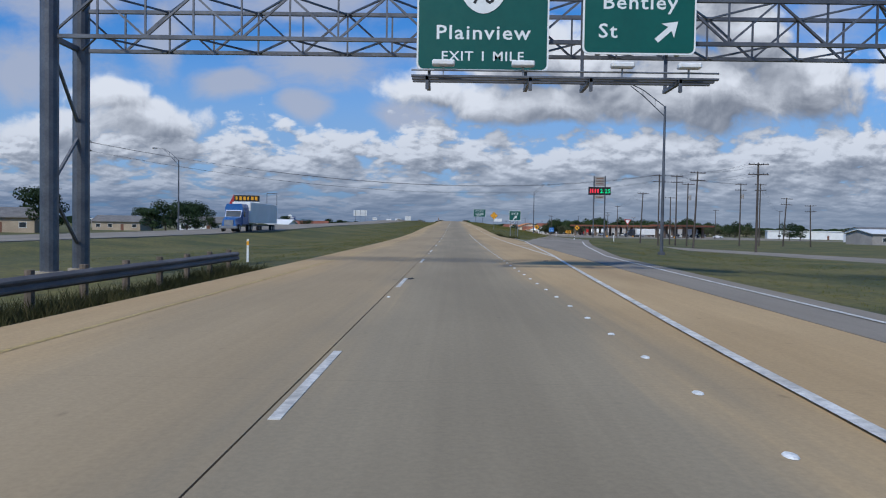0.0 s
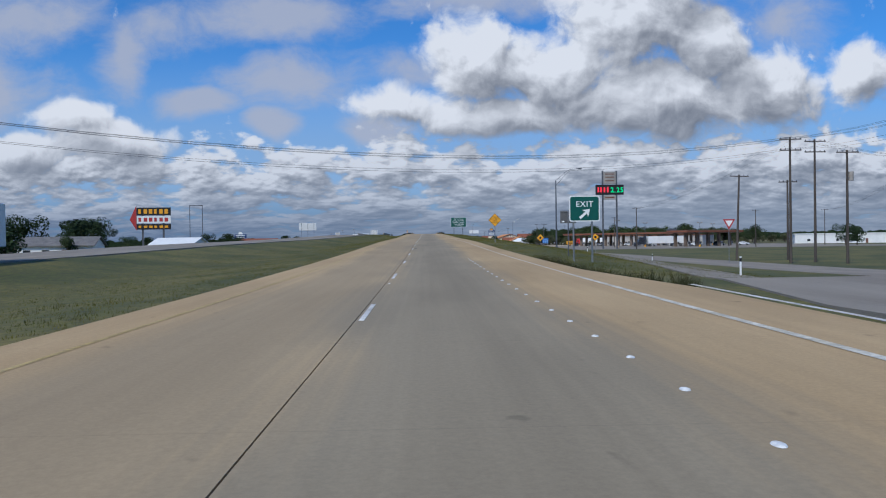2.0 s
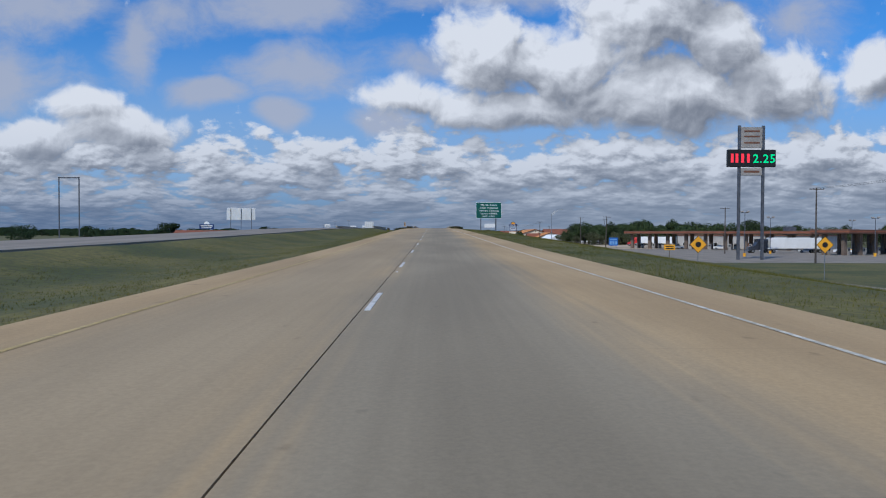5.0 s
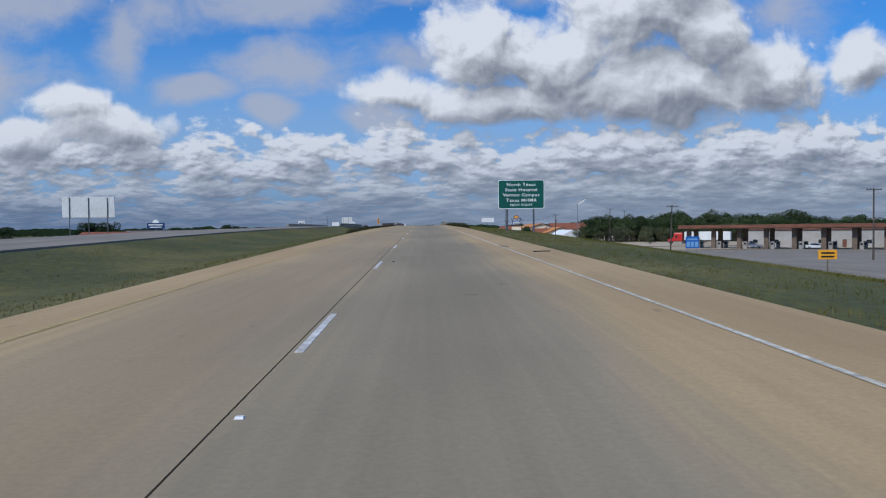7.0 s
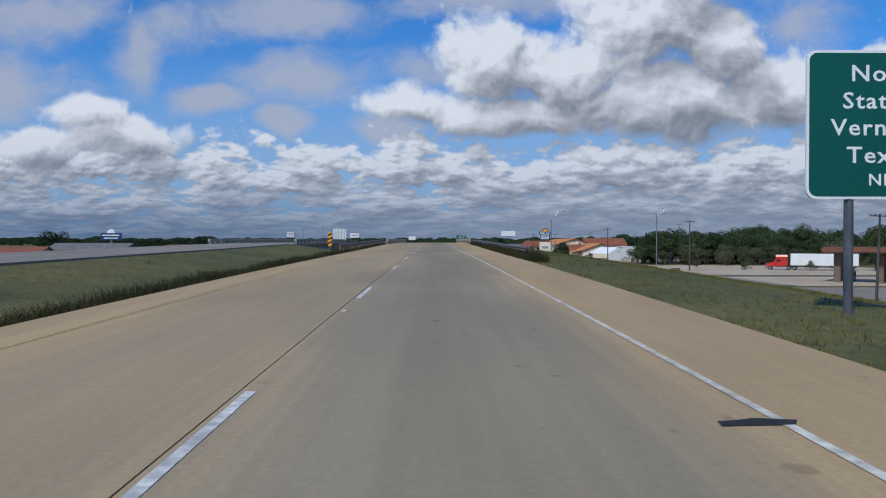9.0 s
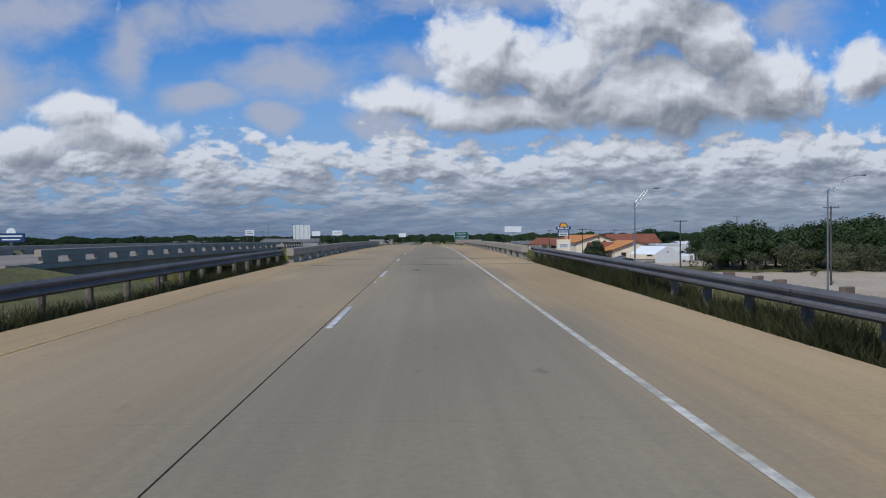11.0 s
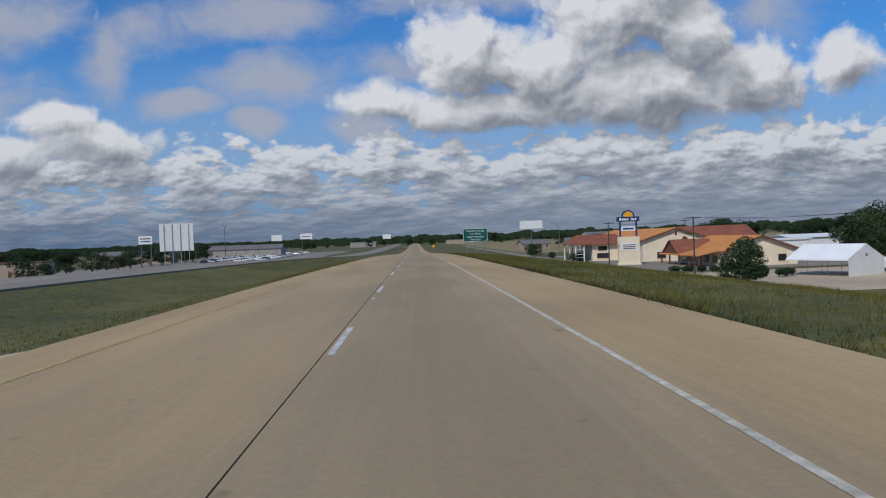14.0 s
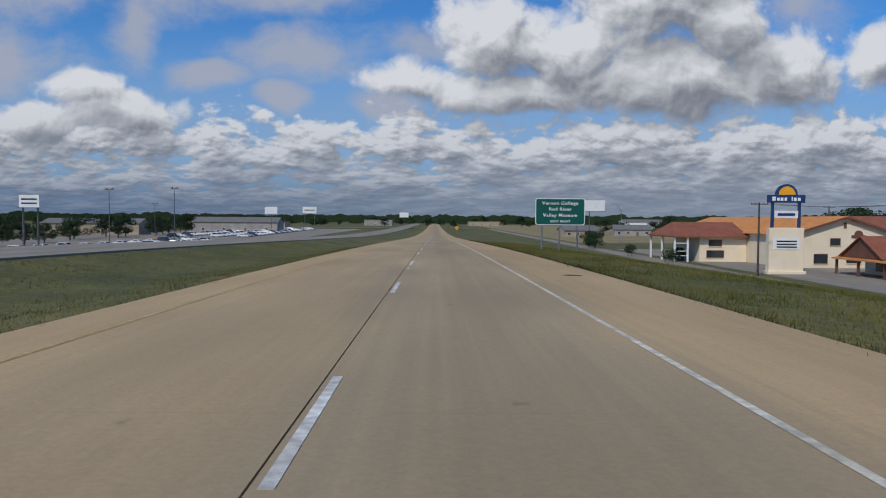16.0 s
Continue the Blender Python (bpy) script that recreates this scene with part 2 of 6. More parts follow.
def pavement(name, c1, c2, worn=None):
    """Sandy concrete: stains, streaks along the road, fine aggregate, and lanes polished grey by the traffic."""
    m = bpy.data.materials.new(name)
    m.use_nodes = True
    t = m.node_tree
    b = t.nodes["Principled BSDF"]
    pos = t.nodes.new("ShaderNodeNewGeometry").outputs["Position"]
    xyz = t.nodes.new("ShaderNodeSeparateXYZ")
    t.links.new(pos, xyz.inputs[0])
    blot = noise_node(t, vec_node(t, "MULTIPLY", pos, (0.5, 0.08, 1)).outputs[0], 0.8, 6.0, 0.6)
    colour = mix_node(t, smooth(t, blot, 0.3, 0.7), c1, c2)
    streak = noise_node(t, vec_node(t, "MULTIPLY", pos, (5.0, 0.05, 1)).outputs[0], 1.0, 5.0, 0.6)
    grain = noise_node(t, pos, 18.0, 5.0, 0.72)
    patch = noise_node(t, vec_node(t, "MULTIPLY", pos, (1.0, 0.3, 1)).outputs[0], 0.35, 3.0, 0.5)
    f = smooth(t, streak, 0.3, 0.75, 0.96, 1.03)
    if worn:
        # rubber and oil laid down over both lanes, most in the middle of the one that carries the traffic; the fade
        # past the bridge puts sunlight into the colour
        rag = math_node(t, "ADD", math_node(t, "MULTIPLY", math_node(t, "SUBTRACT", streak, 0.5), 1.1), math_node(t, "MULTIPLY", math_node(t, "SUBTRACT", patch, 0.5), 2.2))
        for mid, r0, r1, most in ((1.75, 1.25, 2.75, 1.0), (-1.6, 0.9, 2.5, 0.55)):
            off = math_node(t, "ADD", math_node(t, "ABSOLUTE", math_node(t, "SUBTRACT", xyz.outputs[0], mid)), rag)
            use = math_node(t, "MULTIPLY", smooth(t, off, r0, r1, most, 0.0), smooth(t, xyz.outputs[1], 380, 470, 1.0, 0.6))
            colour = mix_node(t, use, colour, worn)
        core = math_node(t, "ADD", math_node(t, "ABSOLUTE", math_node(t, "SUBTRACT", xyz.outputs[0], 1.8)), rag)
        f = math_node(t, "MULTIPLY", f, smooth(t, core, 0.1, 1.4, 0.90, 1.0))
    f = math_node(t, "MULTIPLY", f, smooth(t, grain, 0.25, 0.75, 0.90, 1.08))
    f = math_node(t, "MULTIPLY", f, smooth(t, patch, 0.35, 0.65, 0.93, 1.05))
    # small dark spots of oil and rubber
    spot = noise_node(t, vec_node(t, "MULTIPLY", pos, (1.0, 0.6, 1)).outputs[0], 2.6, 2.0, 0.5)
    f = math_node(t, "MULTIPLY", f, smooth(t, spot, 0.70, 0.80, 1.0, 0.72))
    # transverse joints every 4.6 m
    saw = math_node(t, "ABSOLUTE", math_node(t, "SUBTRACT", math_node(t, "FRACT", math_node(t, "DIVIDE", xyz.outputs[1], 4.6)), 0.5))
    f = math_node(t, "MULTIPLY", f, smooth(t, saw, 0.0005, 0.003, 0.87, 1.0))
    tint = t.nodes.new("ShaderNodeCombineXYZ")
    for i in range(3):
        t.links.new(f, tint.inputs[i])
    t.links.new(mix_node(t, 1.0, colour, tint.outputs[0], "MULTIPLY"), b.inputs["Base Color"])
    b.inputs["Roughness"].default_value = 0.85
    b.inputs["Specular IOR Level"].default_value = 0.3
    n = t.nodes.new("ShaderNodeBump")
    n.inputs["Strength"].default_value, n.inputs["Distance"].default_value = 0.25, 0.01
    t.links.new(grain, n.inputs["Height"])
    t.links.new(n.outputs[0], b.inputs["Normal"])
    return m


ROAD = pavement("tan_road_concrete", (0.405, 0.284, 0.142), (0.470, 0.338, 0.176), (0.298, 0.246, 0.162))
FRONTAGE = pavement("frontage_concrete", (0.225, 0.195, 0.155), (0.285, 0.25, 0.20))
TAR = mat("old_tar", (0.21, 0.165, 0.115), (0.29, 0.23, 0.16), 0.8, 2.0, 14, 0.4)
JOINT = mat("joint_sealant", (0.02, 0.018, 0.016), (0.04, 0.035, 0.03), 0.7)
PAINT = mat("white_road_paint", (0.50, 0.47, 0.41), (0.74, 0.72, 0.67), 0.6, 0.9, 7, 0.4)
EDGE_PAINT = mat("worn_edge_paint", (0.50, 0.45, 0.34), (0.70, 0.66, 0.56), 0.7, 1.2, 6, 0.4)
YELLOW_PAINT = mat("faded_yellow_paint", (0.42, 0.30, 0.10), (0.50, 0.37, 0.15), 0.7, 0.6, 9, 0.35)
CERAMIC = mat("white_button", (0.7, 0.7, 0.67), (0.8, 0.8, 0.78), 0.35)
RUBBER = mat("black_rubber", (0.015, 0.015, 0.015), (0.03, 0.03, 0.03), 0.8)
GRASS = mat("grass_ground", (0.058, 0.068, 0.011), (0.152, 0.130, 0.028), 0.95, 0.12, 3.0, 0.5, 0.6)


def blades(name, c1, c2, straw):
    """Grass: patches of two greens, and each blade anything from green to straw."""
    m = bpy.data.materials.new(name)
    m.use_nodes = True
    t = m.node_tree
    b = t.nodes["Principled BSDF"]
    geo = t.nodes.new("ShaderNodeNewGeometry")
    wide = noise_node(t, geo.outputs["Position"], 0.25, 5.0, 0.6)
    colour = mix_node(t, smooth(t, wide, 0.3, 0.7), c1, c2)
    own = math_node(t, "MULTIPLY", geo.outputs["Random Per Island"], smooth(t, wide, 0.25, 0.75, 0.5, 1.0))
    t.links.new(mix_node(t, smooth(t, own, 0.40, 1.05), colour, straw), b.inputs["Base Color"])
    b.inputs["Roughness"].default_value = 0.85
    b.inputs["Specular IOR Level"].default_value = 0.15
    return m


BLADE = blades("grass_blades", (0.066, 0.076, 0.013), (0.155, 0.138, 0.030), (0.22, 0.18, 0.066))
WEED = blades("dark_weeds", (0.022, 0.026, 0.009), (0.045, 0.046, 0.016), (0.10, 0.082, 0.035))
FIELD = mat("dry_field", (0.20, 0.16, 0.065), (0.30, 0.235, 0.10), 0.95, 0.06, 2.0, 0.3, 0.3)
DIRT = mat("pale_dirt_lot", (0.42, 0.33, 0.22), (0.52, 0.42, 0.29), 0.95, 0.06, 2.0, 0.2, 0.3)
CONCRETE = mat("rail_concrete", (0.335, 0.285, 0.215), (0.39, 0.335, 0.255), 0.85, 0.5, 14, 0.14, 0.3, stretch=(1, 1, 0.4))
GALV = mat("galvanized_steel", (0.24, 0.245, 0.25), (0.36, 0.365, 0.37), 0.45, 1.5, 20, 0.15, 0.05, 0.8)
RAIL_STEEL = mat("dull_guardrail_steel", (0.115, 0.105, 0.10), (0.175, 0.16, 0.15), 0.65, 0.8, 12, 0.2, 0.05, 0.1)
STEEL_DARK = mat("weathered_steel", (0.10, 0.105, 0.12), (0.17, 0.175, 0.19), 0.5, 1.2, 16, 0.2, 0.05, 0.6)
WOOD = mat("creosoted_pole_wood", (0.055, 0.045, 0.037), (0.11, 0.09, 0.075), 0.9, 1.0, 10, 0.4, 0.5, stretch=(3, 3, 0.2))
POST_WOOD = mat("grey_post_wood", (0.13, 0.10, 0.07), (0.20, 0.155, 0.115), 0.9, 1.0, 10, 0.35, 0.5)
SIGN_GREEN = mat("green_sign_sheeting", (0.002, 0.080, 0.062), (0.002, 0.092, 0.070), 0.45, 0.6, 6, 0.08)
SIGN_WHITE = mat("white_sign_sheeting", (0.78, 0.80, 0.78), (0.84, 0.85, 0.83), 0.45, 1, 6, 0.06)
SIGN_YELLOW = mat("yellow_sign_sheeting", (0.80, 0.36, 0.01), (0.86, 0.42, 0.015), 0.45, 1, 6, 0.08)
SIGN_BLACK = mat("black_sign_ink", (0.01, 0.01, 0.01), (0.015, 0.015, 0.015), 0.5)
SIGN_RED = mat("red_sign_face", (0.40, 0.03, 0.03), (0.48, 0.045, 0.04), 0.5)
SIGN_BACK = mat("bare_sign_back", (0.10, 0.10, 0.10), (0.14, 0.138, 0.135), 0.6, 1.0, 8, 0.15, 0, 0.2)
SIGN_BLUE = mat("deep_blue_sign", (0.015, 0.035, 0.13), (0.02, 0.05, 0.17), 0.4)
STUCCO = mat("cream_stucco", (0.78, 0.65, 0.46), (0.85, 0.73, 0.54), 0.9, 0.4, 10, 0.12, 0.3)
ROOF = mat("orange_tile_roof", (0.56, 0.215, 0.05), (0.70, 0.30, 0.075), 0.8, 0.5, 5, 0.3, 0.5, stretch=(1, 1, 4))
# red for stripe and house; on the motel, orange tile with shade painted in
ROOF_RED_SHADED = mat("rust_red_roof", (0.215, 0.072, 0.036), (0.29, 0.10, 0.05), 0.8, 0.5, 5, 0.3, 0.5)
TRIM = mat("brown_trim", (0.14, 0.06, 0.035), (0.19, 0.085, 0.05), 0.7)
WHITE = mat("white_painted_metal", (0.74, 0.74, 0.72), (0.82, 0.82, 0.80), 0.5, 0.5, 5, 0.1)
# white store wall with the shade under the canopy put into a greyer colour
STORE = mat("grey_store_wall", (0.36, 0.34, 0.31), (0.46, 0.44, 0.41), 0.8, 0.4, 6, 0.15)
CANVAS = mat("white_tent_canvas", (0.80, 0.80, 0.78), (0.86, 0.86, 0.84), 0.7, 0.4, 4, 0.06)
GREY_WALL = mat("grey_wall", (0.28, 0.26, 0.24), (0.38, 0.35, 0.32), 0.85, 0.3, 6, 0.2)
TAN_WALL = mat("tan_wall", (0.34, 0.27, 0.19), (0.44, 0.36, 0.26), 0.85, 0.3, 6, 0.2)
BRICK_COL = mat("brown_column", (0.13, 0.095, 0.07), (0.19, 0.14, 0.105), 0.9, 1.0, 9, 0.3, 0.3)
SHINGLE = mat("grey_shingle", (0.13, 0.125, 0.12), (0.20, 0.19, 0.18), 0.9, 0.8, 6, 0.3, 0.4)
GLASS_DARK = mat("dark_window_glass", (0.02, 0.025, 0.03), (0.035, 0.04, 0.045), 0.08, spec=0.8, mottle=0.06)
CAR_WHITE = mat("white_car_paint", (0.68, 0.68, 0.68), (0.76, 0.76, 0.76), 0.25, rand=0.08, mottle=0.06)
CAR_GREY = mat("silver_car_paint", (0.30, 0.31, 0.33), (0.38, 0.39, 0.41), 0.3, metal=0.5, rand=0.3, mottle=0.06)
CAR_DARK = mat("dark_car_paint", (0.03, 0.035, 0.05), (0.05, 0.055, 0.07), 0.25, rand=0.4, mottle=0.06)
CAR_RED = mat("red_truck_paint", (0.45, 0.02, 0.015), (0.52, 0.03, 0.02), 0.3, mottle=0.06)
CAR_BLUE = mat("blue_truck_paint", (0.03, 0.10, 0.30), (0.04, 0.13, 0.36), 0.3, mottle=0.06)
BLUE_BIN = mat("blue_container_paint", (0.02, 0.12, 0.45), (0.03, 0.15, 0.52), 0.45)
SIGN_BLUE_PALE = mat("pale_blue_sheeting", (0.20, 0.38, 0.62), (0.26, 0.45, 0.70), 0.45)
BARK = mat("bark", (0.06, 0.05, 0.04), (0.11, 0.09, 0.07), 0.95, 2, 12, 0.4, 0.6)
LEAF = mat("leaves", (0.024, 0.042, 0.012), (0.055, 0.078, 0.024), 0.75, 0.5, 3.0, 0.4, rand=0.25, spec=0.25)
LEAF_DARK = mat("dark_leaves", (0.016, 0.032, 0.012), (0.034, 0.056, 0.020), 0.8, 0.5, 3.0, 0.4, rand=0.2, spec=0.2)
LEAF_PALE = mat("pale_brush_leaves", (0.06, 0.07, 0.03), (0.12, 0.125, 0.065), 0.85, 0.5, 3.0, 0.4, rand=0.25, spec=0.2)
RED_LED = glow("red_price_digits", (0.9, 0.03, 0.05), 0.8)
GREEN_LED = glow("green_price_digits", (0.05, 0.8, 0.25), 0.6)
LENS = mat("lamp_lens", (0.6, 0.6, 0.58), (0.7, 0.7, 0.68), 0.2)


# ---- building helpers ----
class Geo:
    """Vertices and faces of one part, gathered piece by piece."""

    def __init__(self):
        self.v, self.f = [], []

    def add(self, verts, faces):
        n = len(self.v)
        self.v += [tuple(p) for p in verts]
        self.f += [tuple(n + i for i in f) for f in faces]
        return self

    def box(self, x0, x1, y0, y1, z0, z1, bevel=0.0):
        b = min(bevel, (x1 - x0) * 0.3, (y1 - y0) * 0.3, (z1 - z0) * 0.3)
        if b <= 0:
            p = [(x, y, z) for z in (z0, z1) for y in (y0, y1) for x in (x0, x1)]
            return self.add(p, [(0, 2, 3, 1), (4, 5, 7, 6), (0, 1, 5, 4), (2, 6, 7, 3), (0, 4, 6, 2), (1, 3, 7, 5)])
        bm = bmesh.new()
        bmesh.ops.create_cube(bm, size=1)
        for v in bm.verts:
            v.co = ((x0 + x1) / 2 + v.co.x * (x1 - x0), (y0 + y1) / 2 + v.co.y * (y1 - y0), (z0 + z1) / 2 + v.co.z * (z1 - z0))
        bmesh.ops.bevel(bm, geom=bm.edges[:], offset=b, segments=1, affect="EDGES")
        bm.verts.index_update()
        self.add([v.co[:] for v in bm.verts], [[v.index for v in f.verts] for f in bm.faces])
        bm.free()
        return self

    def tube(self, a, b, r0, r1=None, n=8):
        a, b = Vector(a), Vector(b)
        r1 = r0 if r1 is None else r1
        d = (b - a).normalized()
        s = d.cross(Vector((0, 0, 1)) if abs(d.z) < 0.9 else Vector((1, 0, 0))).normalized()
        t = d.cross(s)
        ring = [s * math.cos(2 * math.pi * i / n) + t * math.sin(2 * math.pi * i / n) for i in range(n)]
        p = [a + q * r0 for q in ring] + [b + q * r1 for q in ring]
        f = [(i, (i + 1) % n, n + (i + 1) % n, n + i) for i in range(n)]
        return self.add(p, f + [tuple(range(n))[::-1], tuple(range(n, 2 * n))])

    def beam(self, a, b, w, h):
        """A square bar between two points."""
        a, b = Vector(a), Vector(b)
        d = (b - a).normalized()
        s = d.cross(Vector((0, 0, 1)) if abs(d.z) < 0.95 else Vector((1, 0, 0))).normalized()
        t = d.cross(s)
        p = [e + s * i * w / 2 + t * j * h / 2 for e in (a, b) for i, j in ((-1, -1), (1, -1), (1, 1), (-1, 1))]
        return self.add(p, [(0, 1, 2, 3), (7, 6, 5, 4), (0, 4, 5, 1), (1, 5, 6, 2), (2, 6, 7, 3), (3, 7, 4, 0)])

    def prism(self, outline, y0, y1):
        """An outline of (x, z) drawn out along y."""
        n = len(outline)
        p = [(x, y0, z) for x, z in outline] + [(x, y1, z) for x, z in outline]
        return self.add(p, [tuple(range(n)), tuple(range(2 * n - 1, n - 1, -1))] + [(i, n + i, n + (i + 1) % n, (i + 1) % n) for i in range(n)])

    def plate(self, outline, y0, y1):
        return self.prism(outline, y0, y1)


def rounded(w, h, r, n=4):
    """A rounded rectangle of (x, z), centred."""
    out = []
    for cx, cz, a in ((w / 2 - r, h / 2 - r, 0), (-w / 2 + r, h / 2 - r, 90), (-w / 2 + r, -h / 2 + r, 180), (w / 2 - r, -h / 2 + r, 270)):
        out += [(cx + r * math.cos(radians(a + 90 * i / n)), cz + r * math.sin(radians(a + 90 * i / n))) for i in range(n + 1)]
    return out


def mesh_of(name, geo, material, flat=True):
    me = bpy.data.meshes.new(name)
    me.from_pydata(geo.v, [], geo.f)
    me.materials.append(material)
    bm = bmesh.new()
    bm.from_mesh(me)
    bmesh.ops.recalc_face_normals(bm, faces=bm.faces[:])
    bm.to_mesh(me)
    bm.free()
    return me


def thing(name, label, category, x, y, z, turn=0.0, group="", kind=""):
    ob = new(name)
    ob.matrix_basis = pose(x, y, z, 0, 0, turn)
    return tagged(ob, label, category, group, kind)


def part(name, geo, material, parent, label=""):
    ob = new(name, mesh_of(name, geo, material))
    ob.parent = parent
    return tagged(ob, label)


def piece(name, mesh, parent, m):
    ob = new(name, mesh)
    ob.parent, ob.matrix_basis = parent, m
    return ob


def single(name, geo, material, label, category, kind="structure", group=""):
    return tagged(new(name, mesh_of(name, geo, material)), label, category, group, kind)


def lettering(text, size, material, parent, x, y, z, label="", face=-1, align="CENTER", sx=1.0, name="lettering"):
    """Raised letters on a face that looks towards -y, with the baseline at z."""
    cu = bpy.data.curves.new("letters", "FONT")
    cu.body, cu.size, cu.align_x, cu.extrude, cu.resolution_u = text, size, align, 0.004, 2
    cu.space_character = 1.12
    cu.offset = 0.012 * size
    temp = bpy.data.objects.new("letters", cu)
    me = bpy.data.meshes.new_from_object(temp)
    bpy.data.objects.remove(temp)
    me.materials.clear()
    me.materials.append(material)
    ob = new(name, me)
    ob.parent = parent
    ob.matrix_basis = pose(x, y, z, 90, 0, 0) @ Matrix.Diagonal((sx, 1, 1, 1))
    return tagged(ob, label)


# ---- the lie of the land ----
def spline(xs, ys):
    xs, ys = np.array(xs, float), np.array(ys, float)
    n, h = len(xs), np.diff(xs)
    a, b = np.zeros((n, n)), np.zeros((n, n))
    a[0, 0] = a[-1, -1] = 1
    for i in range(1, n - 1):
        a[i, i - 1], a[i, i], a[i, i + 1] = h[i - 1], 2 * (h[i - 1] + h[i]), h[i]
        b[i, i - 1], b[i, i], b[i, i + 1] = 6 / h[i - 1], -6 / h[i - 1] - 6 / h[i], 6 / h[i]
    m = np.linalg.solve(a, b @ ys)

    def f(x):
        x = min(max(x, xs[0]), xs[-1] - 1e-6)
        i = min(max(int(np.searchsorted(xs, x, side="right")) - 1, 0), n - 2)
        p, q = (xs[i + 1] - x) / h[i], (x - xs[i]) / h[i]
        return float(p * ys[i] + q * ys[i + 1] + ((p**3 - p) * m[i] + (q**3 - q) * m[i + 1]) * h[i] ** 2 / 6)

    return f


road_z = spline(
    [-40, 0, 40, 80, 120, 160, 200, 240, 280, 320, 360, 400, 440, 480, 520, 560, 600, 640, 680, 720, 760, 900, 1100, 1500],
    [-0.018, -0.001, 0.093, 0.337, 0.934, 1.786, 2.414, 3.193, 4.029, 4.680, 5.090, 5.497, 5.589, 5.464, 5.133, 4.674, 4.002, 3.203, 2.420, 1.717, 1.182, 0.178, -0.206, -0.110],
)
BRIDGE = (395.0, 455.0)


def edge_line_x(y):
    return float(np.interp(y, [45, 100, 150, 226, 273, 296, 365], [6.75, 6.45, 6.1, 5.5, 4.75, 4.5, 3.66]))


def pave_left(y):
    return -4.95


def pave_right(y):
    return float(np.interp(y, [-60, 20, 45, 85, 95, 225, 280, 370], [6.9, 7.6, 8.2, 8.6, 7.6, 7.3, 6.5, 6.38]))


def opp_near(y):
    return float(np.interp(y, [-60, 60, 130, 260], [-31, -29, -25.5, -18.5]))


def base_right(y):
    return float(np.interp(y, [-60, 40, 130], [-0.35, -0.45, -1.3]))


def ramp_left(y):
    return float(np.interp(y, [-60, 0, 40, 74, 110, 168, 240, 330], [6.4, 7.2, 8.1, 8.8, 14.5, 24.0, 33.0, 36.0]))


def ramp_right(y):
    return float(np.interp(y, [-60, 12, 39, 62, 78, 122, 182, 240, 330], [8.5, 9.3, 10.4, 13.4, 16.0, 24.5, 32.0, 41.0, 44.0]))


def lane_base(x, y):
    """Undisturbed ground."""
    if x >= 0:
        return base_right(y)
    return float(np.interp(y, [-60, 60, 200], [-0.35, -0.5, -0.9]))


def bank(x, y):
    """Height of the embankment that carries both roads."""
    top = road_z(y)
    pl, on, of = pave_left(y), opp_near(y), opp_near(y) - 11.3
    xr = max(pave_right(y), ramp_right(y) if y < 92 else 0)
    if pl <= x <= xr:
        return top - 0.16
    if x > xr:
        d = x - xr
        return top - float(np.interp(d, [0, 0.8, 6.5, 12.5, 18.5, 60], [0.16, 0.16, 0.42, 1.30, 2.15, 2.15 + 41.5 / 2.6]))
    if x >= on:
        s = (x - on) / (pl - on)
        return top - 0.05 - 0.11 * s - 0.80 * math.sin(math.pi * s) ** 1.4 * min(1.0, (pl - on) / 14)
    if x >= of:
        return top - 0.16
    return top - 0.16 - max(0.0, of - x - 1.0) / 4.0


def ground_z(x, y):
    flat = lane_base(x, y)
    z = bank(x, y)
    if z < flat:
        return flat
    if BRIDGE[0] < y < BRIDGE[1]:
        d = min(y - BRIDGE[0], BRIDGE[1] - y)
        z = max(flat, z - 0.9 - d / 1.6)
    return z


def frange(a, b, step):
    n = max(1, round((b - a) / step))
    return [a + (b - a) * i / n for i in range(n + 1)]


def sheet(name, left, right, ys, zf, material, label, category, cols=1, skirt=0.25):
    """A road surface between two edges, with sides that go down into the ground."""
    g = Geo()
    rows = []
    for y in ys:
        l, r = left(y), right(y)
        xs = [l + (r - l) * i / cols for i in range(cols + 1)]
        rows.append([(l, y, zf(l, y) - skirt)] + [(x, y, zf(x, y)) for x in xs] + [(r, y, zf(r, y) - skirt)])
    n = cols + 3
    g.v = [p for row in rows for p in row]
    g.f = [(i * n + j, i * n + j + 1, (i + 1) * n + j + 1, (i + 1) * n + j) for i in range(len(rows) - 1) for j in range(n - 1)]
    return single(name, g, material, label, category)


# ---- ground ----
def build_ground():
    xs = [-4000, -2000, -1000, -500, -300, -200, -150] + frange(-120, -46, 6) + frange(-44, -4, 1.0) + frange(-3, 6, 1.5) + frange(6.4, 50, 0.9) + frange(54, 120, 6) + [150, 200, 300, 500, 1000, 2000, 4000]
    ys = [-400, -200, -120] + frange(-80, 390, 5) + frange(391, 459, 1.0) + frange(462, 800, 6) + frange(820, 1100, 20) + [1200, 1400, 1700, 2200, 3000, 4000, 4900]
    g = Geo()
    g.v = [(x, y, ground_z(x, y) + (noise.noise((x * 0.15, y * 0.15, 0)) * 0.10 if ground_z(x, y) < bank(x, y) + 1 and not -33 < x < 20 else 0)) for y in ys for x in xs]
    n = len(xs)
    g.f = [(j * n + i, j * n + i + 1, (j + 1) * n + i + 1, (j + 1) * n + i) for j in range(len(ys) - 1) for i in range(n - 1)]
    single("ground", g, GRASS, "mown green and straw-coloured grass over flat land and banks", "ground")


build_ground()


def at_road(dz):
    return lambda x, y: road_z(y) + dz


